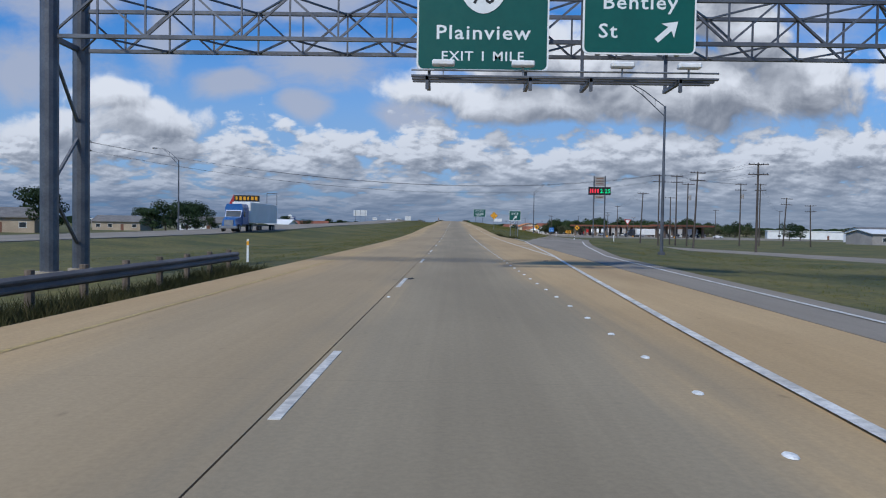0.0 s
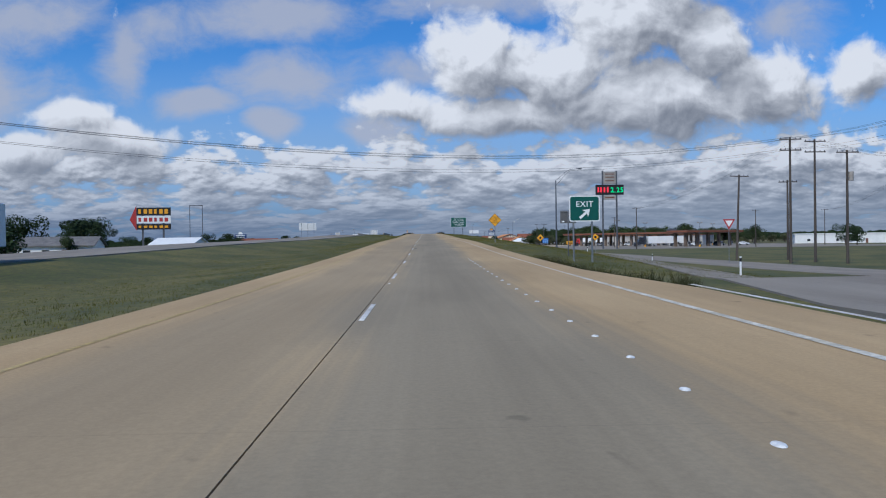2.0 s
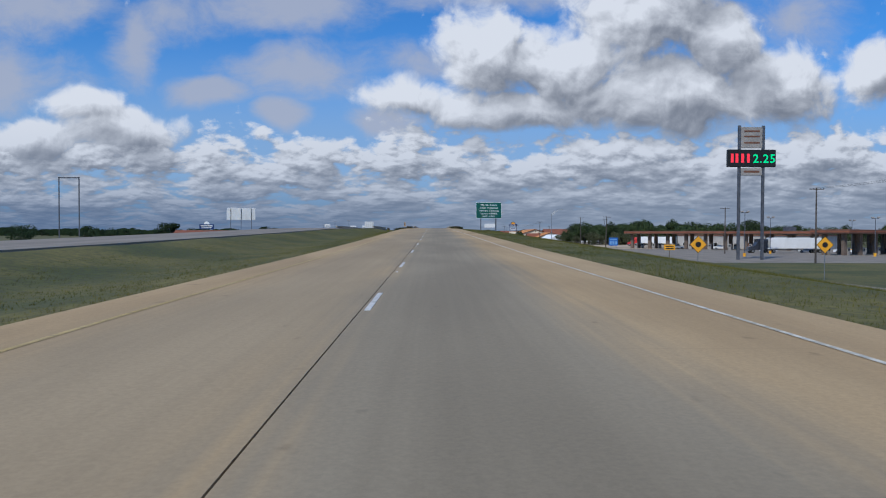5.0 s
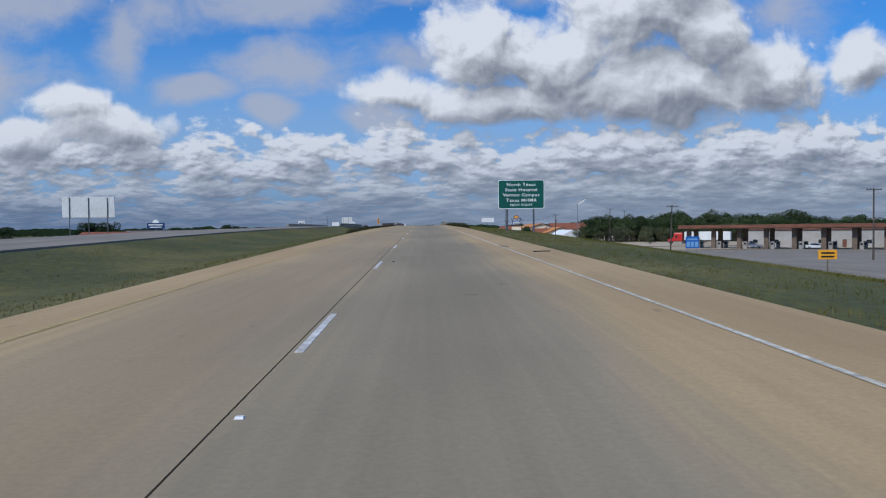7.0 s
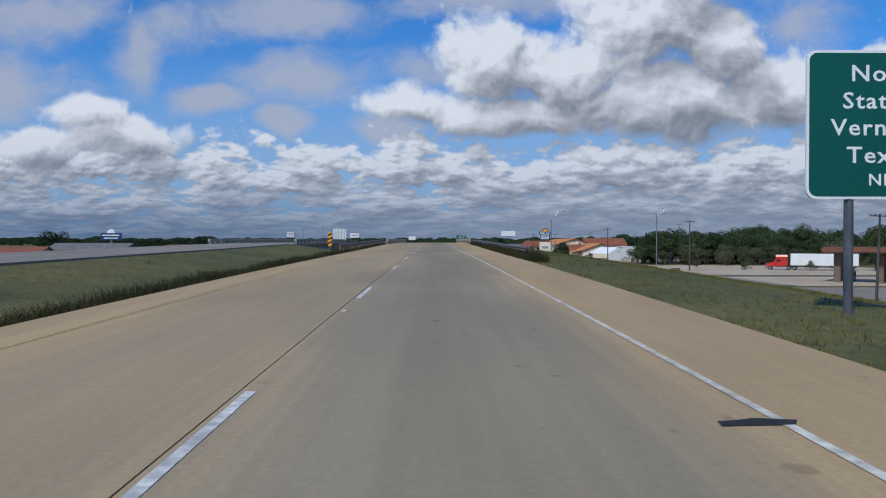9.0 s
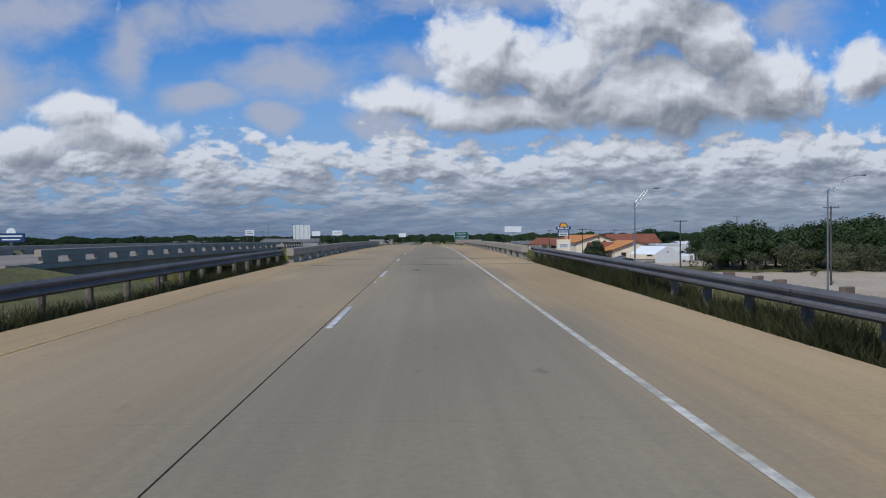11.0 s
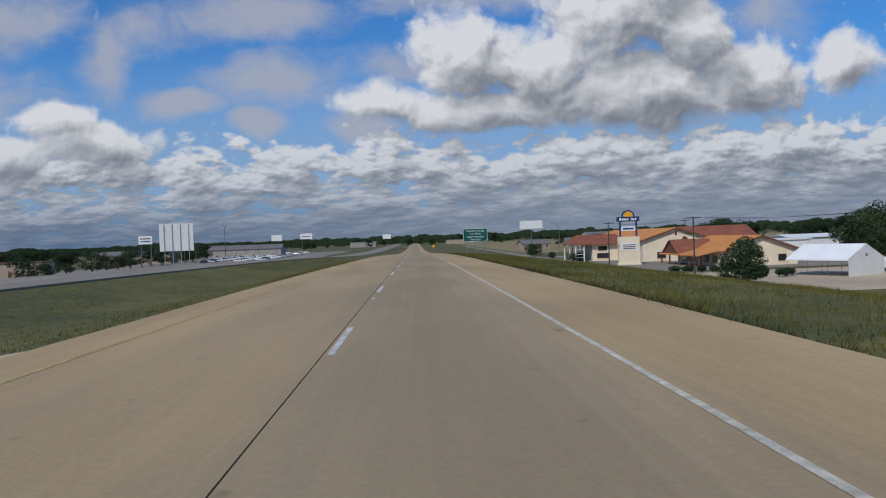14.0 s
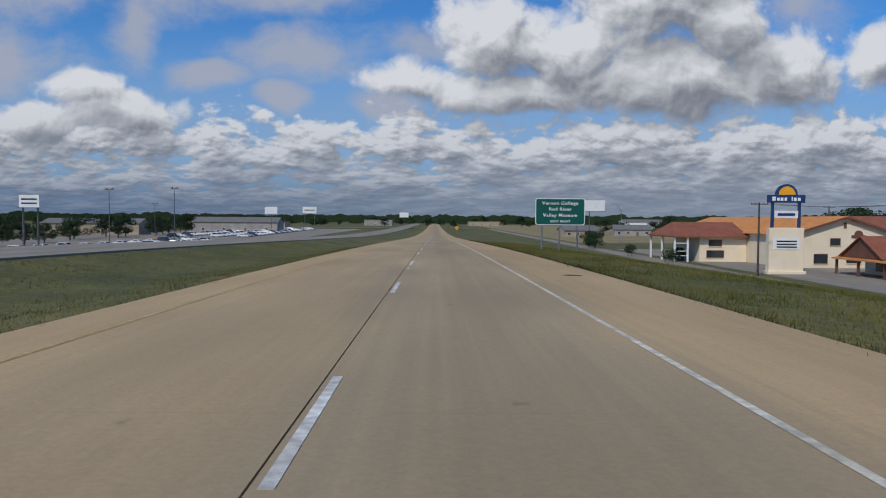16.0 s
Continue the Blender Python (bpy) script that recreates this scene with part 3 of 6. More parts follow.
YS = frange(-60, 1000, 5) + frange(1010, 1500, 20)
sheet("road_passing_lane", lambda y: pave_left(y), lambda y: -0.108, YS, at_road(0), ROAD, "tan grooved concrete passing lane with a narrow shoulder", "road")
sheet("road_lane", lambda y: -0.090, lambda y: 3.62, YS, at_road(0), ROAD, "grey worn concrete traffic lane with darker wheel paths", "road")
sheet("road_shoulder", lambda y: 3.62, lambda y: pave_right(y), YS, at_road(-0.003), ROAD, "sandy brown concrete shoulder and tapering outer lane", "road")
sheet("road_joint", lambda y: -0.13, lambda y: -0.07, YS, at_road(-0.03), JOINT, "black sealed joint between two concrete lanes", "joint", skirt=0.05)
sheet("opposite_road", lambda y: opp_near(y) - 11.3, lambda y: opp_near(y), YS, at_road(0), FRONTAGE, "pale concrete carriageway of the opposite direction", "road")
YR = frange(-60, 330, 3)
sheet("exit_ramp", lambda y: ramp_left(y) - (0.05 if y < 92 else 0), ramp_right, YR, lambda x, y: max(ground_z(x, y), min(road_z(y), 9)) + 0.012 if y < 80 else ground_z(x, y) + 0.06, FRONTAGE, "grey concrete exit ramp falling away to the frontage road", "road", cols=8)
sheet("frontage_road", lambda y: float(np.interp(y, [400, 480], [36.0, 42.0])), lambda y: float(np.interp(y, [400, 480], [44.0, 47.0])), frange(331, 395, 5) + frange(400, 1100, 8), lambda x, y: ground_z(x, y) + 0.05, FRONTAGE, "pale concrete frontage road below the bank", "road", cols=2)
sheet("side_road", lambda y: 33.0, lambda y: 41.0, frange(-60, 236, 8), lambda x, y: ground_z(x, y) + 0.045, FRONTAGE, "stained grey concrete side road behind the ramp", "road", cols=2)
sheet("cross_street", lambda y: -300, lambda y: 300, frange(410, 440, 3), lambda x, y: ground_z(x, y) + 0.04, FRONTAGE, "concrete cross street passing under the bridges", "road", cols=40)
sheet("dirt_lot", lambda y: 47, lambda y: 120, frange(446, 512, 6), lambda x, y: ground_z(x, y) + 0.03, DIRT, "pale bare dirt lot beside the cross street", "ground", cols=6)
sheet("station_forecourt", lambda y: 49, lambda y: 170, frange(285, 405, 6), lambda x, y: ground_z(x, y) + 0.04, FRONTAGE, "stained grey concrete forecourt of the filling station", "forecourt", cols=6)
sheet("truck_yard", lambda y: 60, lambda y: 150, frange(408, 438, 6), lambda x, y: ground_z(x, y) + 0.05, DIRT, "pale gravel yard behind the filling station", "ground", cols=6)
sheet("motel_lot", lambda y: 50, lambda y: 110, frange(598, 720, 6), lambda x, y: ground_z(x, y) + 0.05, FRONTAGE, "pale concrete parking lot of the motel", "parking lot", cols=4)
sheet("tent_lot", lambda y: 50, lambda y: 100, frange(545, 592, 6), lambda x, y: ground_z(x, y) + 0.03, DIRT, "sandy bare ground round the white tent", "ground", cols=4)
sheet("car_lot", lambda y: -140, lambda y: -50, frange(640, 1040, 10), lambda x, y: ground_z(x, y) + 0.04, FRONTAGE, "pale paved sales lot full of parked cars", "parking lot", cols=6)
sheet("dry_field", lambda y: 50, lambda y: 420, frange(770, 1500, 20), lambda x, y: ground_z(x, y) + 0.05, FIELD, "straw-coloured dry field beyond the motel", "field", cols=8)
sheet("bridge_end_apron", lambda y: -15.5, lambda y: -5.2, frange(456.5, 472, 2), lambda x, y: ground_z(x, y) + 0.04, DIRT, "pale bare gravel apron in the median behind the bridge", "ground", cols=6)
sheet("crossing_ahead", lambda y: -260, lambda y: 36, frange(1060, 1076, 4), lambda x, y: road_z(y) + 0.03, FRONTAGE, "concrete crossroad far ahead", "road", cols=8)


# ---- bridges ----
def build_bridge(name, x0, x1, label):
    b = thing(name, label, "bridge", (x0 + x1) / 2, BRIDGE[0], 0)
    cx, w = (x0 + x1) / 2, x1 - x0
    ys = frange(BRIDGE[0] - 1, BRIDGE[1] + 1, 4)
    g = Geo()
    g.v = [(sx * w / 2, y - BRIDGE[0], road_z(y) - 0.02 - d) for y in ys for d in (0.0, 0.30) for sx in (-1, 1)]
    for k in range(0, 4 * (len(ys) - 1), 4):
        g.f += [(k, k + 1, k + 5, k + 4), (k + 2, k + 6, k + 7, k + 3), (k, k + 4, k + 6, k + 2), (k + 1, k + 3, k + 7, k + 5)]
    k = 4 * (len(ys) - 1)
    g.f += [(0, 2, 3, 1), (k, k + 1, k + 3, k + 2)]
    part("deck", g, CONCRETE, b)
    girder = Geo()
    zb = road_z(425) - 1.30
    girder.prism([(-0.3, 0), (0.3, 0), (0.3, 0.2), (0.1, 0.35), (0.1, 0.8), (0.3, 0.95), (-0.3, 0.95), (-0.1, 0.8), (-0.1, 0.35), (-0.3, 0.2)], 0.2, BRIDGE[1] - BRIDGE[0] - 0.2)
    me = mesh_of("girder", girder, CONCRETE)
    n = 5
    for i in range(n):
        piece("girder", me, b, pose(-w / 2 + 0.8 + (w - 1.6) * i / (n - 1), 0, zb, 0, 0, 0))
    col = Geo().tube((0, 0, 0), (0, 0, zb + 1.3 - 0.6), 0.45, n=14)
    cm = mesh_of("column", col, CONCRETE)
    cap = mesh_of("pier_cap", Geo().box(-w / 2 + 0.4, w / 2 - 0.4, -0.5, 0.5, zb - 0.7, zb + 0.01, 0.08), CONCRETE)
    for y in (13.0, 47.0):
        piece("pier_cap", cap, b, pose(0, y, 0))
        for i in range(3):
            piece("column", cm, b, pose(-w / 2 + 1.6 + (w - 3.2) * i / 2, y, -1.32))
    for y in (0.0, BRIDGE[1] - BRIDGE[0]):
        part("abutment", Geo().box(-w / 2, w / 2, y - 0.5, y + 0.5, 1.5, zb + 0.2, 0.05), CONCRETE, b)
    return b


build_bridge("road_bridge", -5.35, 6.75, "concrete girder bridge carrying the road over the cross street")
build_bridge("opposite_bridge", -30.1, -18.2, "concrete girder bridge carrying the opposite carriageway")

POST_MESH = mesh_of("rail_post", Geo().prism([(-0.10, 0), (0.14, 0), (0.14, 0.335), (-0.10, 0.335)], 0, 1.55), CONCRETE)


def bridge_rail(x, side, y0, y1, label):
    r = thing("bridge_rail", label, "bridge rail", x, y0, 0, group="concrete bridge rails")
    seg = frange(0, y1 - y0, 9.2)
    for a, b in zip(seg, seg[1:]):
        g = Geo()
        za, zb = road_z(y0 + a), road_z(y0 + b)
        out = [(-0.16, 0.33), (0.16, 0.33), (0.18, 0.36), (0.18, 0.66), (0.15, 0.69), (-0.13, 0.69), (-0.16, 0.66)]
        n = len(out)
        g.add([(px * -side, a + 0.012, za + pz) for px, pz in out] + [(px * -side, b - 0.012, zb + pz) for px, pz in out],
              [tuple(range(n)), tuple(range(2 * n - 1, n - 1, -1))] + [(i, n + i, n + (i + 1) % n, (i + 1) % n) for i in range(n)])
        part("rail_beam", g, CONCRETE, r)
    y = 0.2
    while y + 1.55 < y1 - y0:
        piece("rail_post", POST_MESH, r, pose(0, y, road_z(y0 + y + 0.7) - 0.01))
        y += 3.05
    return r


bridge_rail(6.55, 1, 397.0, 459.8, "weathered concrete bridge rail with square openings on the outer shoulder")
bridge_rail(-5.15, -1, 395.0, 456.5, "weathered concrete bridge rail with square openings beside the median")
bridge_rail(-18.3, 1, 397.0, 456.5, "weathered concrete bridge rail with square openings on the opposite bridge")
bridge_rail(-30.0, -1, 395.0, 459.8, "weathered concrete bridge rail with square openings along the far bridge edge")
for y, lab in ((398.2, "dark steel expansion joint across the bridge end"), (454.4, "dark steel expansion joint at the far bridge end"), (391.5, "dark sealed joint across the approach slab")):
    single("expansion_joint", Geo().box(-4.9, 6.3, y - 0.03, y + 0.03, road_z(y) - 0.1, road_z(y) + 0.004), JOINT, lab, "joint")


def guardrail(x, side, y0, y1, label, h=0.62):
    """Steel W-beam on wooden posts; side is +1 where the road lies to the left of it."""
    r = thing("guardrail", label, "guardrail", x, y0, 0, group="steel guardrails")
    out = [(0.0, 0.0), (0.08, 0.05), (0.08, 0.09), (0.02, 0.15), (0.08, 0.21), (0.08, 0.25), (0.0, 0.31)]
    out = [(-side * px, pz) for px, pz in out] + [(-side * (px - 0.012), pz) for px, pz in out[::-1]]
    n = len(out)
    ys = frange(0, y1 - y0, 3.8)
    for a, b in zip(ys, ys[1:]):
        za, zb = road_z(y0 + a) + h - 0.29, road_z(y0 + b) + h - 0.29
        g = Geo().add([(px, a - 0.02, za + pz) for px, pz in out] + [(px, b + 0.02, zb + pz) for px, pz in out],
                      [(i, n + i, n + (i + 1) % n, (i + 1) % n) for i in range(n)])
        part("rail_panel", g, RAIL_STEEL, r)
    pm = mesh_of("rail_post", Geo().tube((0, 0, -0.4), (0, 0, 0.72), 0.09, n=8), POST_WOOD)
    for y in frange(0.5, y1 - y0 - 0.5, 1.9):
        piece("rail_post", pm, r, pose(side * 0.14, y, road_z(y0 + y) - 0.12))
    return r


guardrail(7.0, 1, 336, 397.5, "galvanized steel guardrail on round wooden posts before the bridge")
guardrail(-5.6, -1, 350, 395.5, "galvanized steel guardrail on round wooden posts beside the median")
guardrail(-17.7, 1, 456, 470, "short galvanized guardrail behind the opposite bridge end")
guardrail(-6.2, -1, -30, 25, "dull galvanized guardrail shielding the gantry foot", h=0.5)


# ---- road markings ----
def strip(name, x0, x1, ys, material, label, dz=0.005, category="road marking"):
    g = Geo()
    g.v = [p for y in ys for p in ((x0(y), y, road_z(y) + dz), (x1(y), y, road_z(y) + dz))]
    g.f = [(2 * i, 2 * i + 1, 2 * i + 3, 2 * i + 2) for i in range(len(ys) - 1)]
    return single(name, g, material, label, category)


strip("edge_line", lambda y: edge_line_x(y) - (0.13 if y < 92 else 0.085), lambda y: edge_line_x(y) + (0.05 if y < 92 else 0.01), frange(38, 700, 4), EDGE_PAINT, "worn white edge line along the shoulder")
strip("median_line", lambda y: -3.80, lambda y: -3.70, frange(-60, 700, 5), YELLOW_PAINT, "faded yellow line along the median shoulder")
strip("gore_line", lambda y: float(np.interp(y, [-30, 10, 31, 40, 74], [2.9, 4.83, 6.25, 6.9, 8.75])) - 0.1, lambda y: float(np.interp(y, [-30, 10, 31, 40, 74], [2.9, 4.83, 6.25, 6.9, 8.75])) + 0.06, frange(-30, 86, 3), PAINT, "broad white line along the exit gore", 0.022)
strip("ramp_edge_line", lambda y: ramp_right(y) - 0.75, lambda y: ramp_right(y) - 0.62, frange(-60, 76, 4), PAINT, "white edge line of the exit ramp", 0.026)
for y in (52.5, 58.0, 65.0):
    xa, xb = edge_line_x(y + 2) + 0.1, float(np.interp(y, [40, 74], [6.9, 8.75])) - 0.1
    single("gore_bar", Geo().add([(xa, y + 1.6, road_z(y) + 0.024), (xb, y, road_z(y) + 0.024), (xb, y + 0.5, road_z(y) + 0.024), (xa, y + 2.1, road_z(y) + 0.024)], [(0, 1, 2, 3)]), PAINT, "faded white bar painted across the exit gore", "road marking")
DASH = Geo().box(-0.055, 0.045, -3.05, 0.0, -0.01, 0.005)
dash_mesh = mesh_of("lane_dash", DASH, PAINT)
for i in range(-2, 62):
    y = 8.5 + 12.19 * i
    ob = new("lane_dash", dash_mesh)
    slope = math.degrees(math.atan2(road_z(y) - road_z(y - 3.05), 3.05))
    ob.matrix_basis = pose(0.02, y, road_z(y) + 0.002, slope, 0, 0)
    tagged(ob, "worn white painted lane dash on concrete", "road marking", "lane dashes", "structure")
REFLECTOR = Geo().add([(-0.05, -0.05, 0), (0.05, -0.05, 0), (0.05, 0.05, 0), (-0.05, 0.05, 0), (-0.04, -0.025, 0.02), (0.04, -0.025, 0.02), (0.04, 0.025, 0.02), (-0.04, 0.025, 0.02)],
                      [(4, 5, 6, 7), (0, 1, 5, 4), (1, 2, 6, 5), (2, 3, 7, 6), (3, 0, 4, 7)])
refl_mesh = mesh_of("reflector", REFLECTOR, CERAMIC)
for i in range(-1, 30):
    y = 8.5 + 24.38 * i + 6.6
    ob = new("reflector", refl_mesh)
    ob.matrix_basis = pose(0.02, y, road_z(y) + 0.002) @ Matrix.Diagonal((0.75, 0.75, 0.8, 1))
    tagged(ob, "small raised white road reflector between lane dashes", "reflector", "road reflectors")
button = Geo()
for k, (r, z) in enumerate(((0.052, 0.0), (0.046, 0.012), (0.025, 0.02))):
    button.v += [(r * math.cos(math.pi * i / 5), r * 1.6 * math.sin(math.pi * i / 5), z) for i in range(10)]
button.f = [(k * 10 + i, k * 10 + (i + 1) % 10, k * 10 + 10 + (i + 1) % 10, k * 10 + 10 + i) for k in range(2) for i in range(10)] + [tuple(range(20, 30))]
button_mesh = mesh_of("road_button", button, CERAMIC)
for i in range(64):
    y = -8 + 1.83 * i
    ob = new("road_button", button_mesh)
    ob.matrix_basis = pose(3.66, y, road_z(y) + 0.001)
    tagged(ob, "white domed road button along the exit lane", "road button", "road buttons")


# ---- sign gantry ----
def build_gantry():
    y0, y1, zb, zt, xl, xr = 24.5, 26.6, 7.85, 9.3, -12.55, 27.0
    ga = thing("sign_gantry", "dark steel box-truss sign gantry spanning the road on paired columns", "sign gantry", 0, 0, 0)
    for x in (xl, xr):
        for y in (y0, y1):
            zf = ground_z(x, y)
            c = part("column", Geo().tube((x, y, zf - 0.3), (x, y, zt + 0.4), 0.30, n=14), STEEL_DARK, ga)
            part("footing", Geo().tube((x, y, zf - 0.3), (x, y, zf + 0.25), 0.45, n=14), CONCRETE, c)
        zf = ground_z(x, y0)
        zs = [zf + 0.9, zf + 3.1, zf + 5.3, zb - 0.2]
        for i, (a, b) in enumerate(zip(zs, zs[1:])):
            part("brace", Geo().beam((x, y0 if i % 2 else y1, a), (x, y1 if i % 2 else y0, b), 0.09, 0.09), STEEL_DARK, ga)
        part("cross_beam", Geo().beam((x, y0, zb), (x, y1, zb), 0.14, 0.18), STEEL_DARK, ga)
    for y in (y0, y1):
        for z in (zb, zt):
            part("chord", Geo().beam((xl, y, z), (xr, y, z), 0.13, 0.13), STEEL_DARK, ga)
    xs = frange(xl, xr, 1.65)
    for i, (a, b) in enumerate(zip(xs, xs[1:])):
        for y in (y0, y1):
            part("web_post", Geo().beam((a, y, zb), (a, y, zt), 0.06, 0.06), STEEL_DARK, ga)
            up = (i % 2 == 0) == (y == y0)
            part("web_diagonal", Geo().beam((a, y, zb if up else zt), (b, y, zt if up else zb), 0.07, 0.07), STEEL_DARK, ga)
        part("lower_lacing", Geo().beam((a, y0 if i % 2 else y1, zb), (b, y1 if i % 2 else y0, zb), 0.06, 0.06), STEEL_DARK, ga)
        part("upper_lacing", Geo().beam((a, y0 if i % 2 else y1, zt), (b, y1 if i % 2 else y0, zt), 0.06, 0.06), STEEL_DARK, ga)
    # walkway with sign lights below the panels
    for y in (22.8, 23.2, 23.6):
        part("walkway_bar", Geo().beam((-0.05, y, 6.30), (9.6, y, 6.30), 0.16, 0.06), STEEL_DARK, ga)
    part("handrail", Geo().tube((-0.05, 22.75, 6.48), (9.6, 22.75, 6.48), 0.03, n=6), GALV, ga)
    for x in (0.45, 3.7, 5.6, 8.4):
        part("bracket", Geo().beam((x, 22.7, 6.22), (x, 24.5, 6.22), 0.12, 0.12).beam((x, 22.75, 5.88), (x, 22.75, 6.3), 0.1, 0.1).beam((x, 24.4, 6.2), (x, 24.4, 7.9), 0.1, 0.1), STEEL_DARK, ga)
    for x in (0.96, 3.46, 6.57, 8.65):
        lamp = part("sign_light", Geo().box(x - 0.36, x + 0.36, 22.55, 22.85, 6.60, 6.78, 0.04), WHITE, ga, "white box floodlight")
        part("lens", Geo().box(x - 0.32, x + 0.32, 22.86, 22.88, 6.62, 6.76), LENS, lamp)
        part("stem", Geo().beam((x, 22.75, 6.3), (x, 22.75, 6.6), 0.05, 0.05), GALV, lamp)
    return ga


def panel_sign(name, label, x0, x1, z0, z1, y, rows, posts=(), post_mat=GALV, radius=0.22, material=SIGN_GREEN, border=SIGN_WHITE, round_posts=True, post_r=0.09, zg=None):
    """A bordered sign panel that faces -y; rows are (text, size, middle x, baseline z, stretch)."""
    cx, cz, w, h = (x0 + x1) / 2, (z0 + z1) / 2, x1 - x0, z1 - z0
    s = thing(name, label, "road sign", cx, y, 0)
    p = part("panel", Geo().plate([(a, b + cz) for a, b in rounded(w, h, radius)], -0.02, 0.03), border, s, "white bordered panel")
    part("face", Geo().plate([(a, b + cz) for a, b in rounded(w - 0.12, h - 0.12, radius * 0.8)], -0.026, -0.019), material, p)
    for text, size, dx, dz, sx in rows:
        lettering(text, size, border if material is not SIGN_YELLOW else SIGN_BLACK, p, dx, -0.03, z0 + dz, "raised lettering", sx=sx)
    for px in posts:
        zf = (ground_z(px, y) if zg is None else zg) - 0.3
        g = Geo().tube((px - cx, 0.10, zf), (px - cx, 0.10, z1 - 0.1), post_r, n=10) if round_posts else Geo().box(px - cx - post_r, px - cx + post_r, 0.04, 0.04 + 2 * post_r, zf, z1 - 0.1)
        part("post", g, post_mat, s)
    for i in range(max(2, int(h / 0.9))):
        zz = z0 + h * (i + 0.5) / max(2, int(h / 0.9))
        part("stiffener", Geo().box(-w / 2 + 0.1, w / 2 - 0.1, 0.03, 0.07, zz - 0.03, zz + 0.03), GALV, p)
    return s


build_gantry()
s1 = panel_sign("overhead_sign", "green overhead exit sign with white border and lettering", 0.03, 4.43, 6.77, 10.6, 24.15,
                [("Plainview", 0.66, 0, 1.05, 1.14), ("EXIT 1 MILE", 0.44, 0, 0.34, 1.1)])
shield = [(0.62 * math.sin(a) * (1 - 0.12 * math.cos(2 * a)), 9.28 + 0.62 * math.cos(a)) for a in [2 * math.pi * i / 20 for i in range(20)]]
sh = part("route_shield", Geo().plate(shield, -0.045, -0.03), SIGN_WHITE, s1, "white route shield")
lettering("70", 0.75, SIGN_BLACK, sh, 0, -0.05, 9.0, "black route digits")
s2 = panel_sign("overhead_sign", "green overhead street exit sign with white slanting arrow", 5.55, 9.3, 7.38, 10.1, 24.15,
                [("Bentley", 0.66, 0, 1.50, 1.12), ("St", 0.66, -1.05, 0.55, 1.12)])


def arrow(parent, cx, cz, size, y, material):
    c, s = math.cos(radians(42)), math.sin(radians(42))
    pts = [(-0.5, -0.09), (0.12, -0.09), (0.02, -0.33), (0.5, 0.0), (0.02, 0.33), (0.12, 0.09), (-0.5, 0.09)]
    part("arrow", Geo().plate([(cx + size * (px * c - pz * s), cz + size * (px * s + pz * c)) for px, pz in pts], y - 0.008, y), material, parent, "white slanting arrow")


arrow(s2, 0.92, 8.16, 0.95, -0.03, SIGN_WHITE)
for sgn in (s1, s2):
    part("hanger", Geo().box(-1.4, -1.25, 0.04, 0.3, 7.4, 10.0).box(1.25, 1.4, 0.04, 0.3, 7.4, 10.0), GALV, sgn)

# ---- roadside signs ----
ex = panel_sign("exit_sign", "green exit sign with white arrow on two steel posts", 9.57, 11.36, 2.80, 4.30, 107.4, [("EXIT", 0.46, 0, 0.86, 1.0)], posts=(9.83, 10.92), post_r=0.055, radius=0.12)
arrow(ex, 0.02, 3.26, 0.80, -0.03, SIGN_WHITE)
panel_sign("guide_sign", "large green hospital guide sign on two steel posts", 9.75, 14.95, 6.72, 9.95, 310.0,
           [("North Texas", 0.50, 0, 2.56, 1.13), ("State Hospital", 0.50, 0, 1.97, 1.13), ("Vernon Campus", 0.50, 0, 1.39, 1.13), ("Texas MHMR", 0.50, 0, 0.79, 1.13), ("NEXT RIGHT", 0.36, 0, 0.30, 1.1)],
           posts=(10.75, 13.75), post_r=0.10, post_mat=STEEL_DARK)
panel_sign("guide_sign", "large green museum guide sign on three pale posts", 10.0, 14.45, 6.1, 8.5, 590.0,
           [("Vernon College", 0.42, 0, 1.83, 1.08), ("Red River", 0.42, 0, 1.30, 1.08), ("Valley Museum", 0.42, 0, 0.75, 1.08), ("NEXT RIGHT", 0.29, 0, 0.25, 1.0)],
           posts=(10.6, 12.2, 13.8), post_r=0.08)


def diamond_sign(label, x, y, zc, half, rows=(), faced=-1, zg=None):
    s = thing("warning_sign", label, "road sign", x, y, 0)
    d = [(0, half), (half, 0), (0, -half), (-half, 0)]
    p = part("panel", Geo().plate([(a, b + zc) for a, b in d], -0.015, 0.015), SIGN_BLACK, s, "black bordered diamond")
    part("face", Geo().plate([(a * 0.94, b * 0.94 + zc) for a, b in d], -0.02, -0.014), SIGN_YELLOW, p)
    for text, size, dz in rows:
        lettering(text, size, SIGN_BLACK, p, 0, -0.024, zc + dz, "black lettering")
    zf = ground_z(x, y) if zg is None else zg
    part("post", Geo().tube((0, 0.05, zf - 0.3), (0, 0.05, zc + half * 0.8), 0.045, n=8), GALV, s)
    return s


diamond_sign("yellow diamond sign warning that the bridge may ice", 10.2, 159.0, 4.48, 0.86, [("BRIDGE", 0.21, 0.30), ("MAY ICE IN", 0.21, 0.06), ("COLD", 0.21, -0.19), ("WEATHER", 0.21, -0.43)])
for x, y in ((28.9, 239.0), (42.3, 239.0)):
    w = diamond_sign("yellow diamond warning sign with a black round symbol", x, y, 2.4, 0.92)
    part("symbol", Geo().plate([(0.30 * math.cos(a), 2.4 + 0.30 * math.sin(a)) for a in [2 * math.pi * i / 12 for i in range(12)]], -0.03, -0.021), SIGN_BLACK, w)
w = diamond_sign("yellow diamond warning sign on the verge far ahead", 11.0, 850.0, 2.6, 1.1)
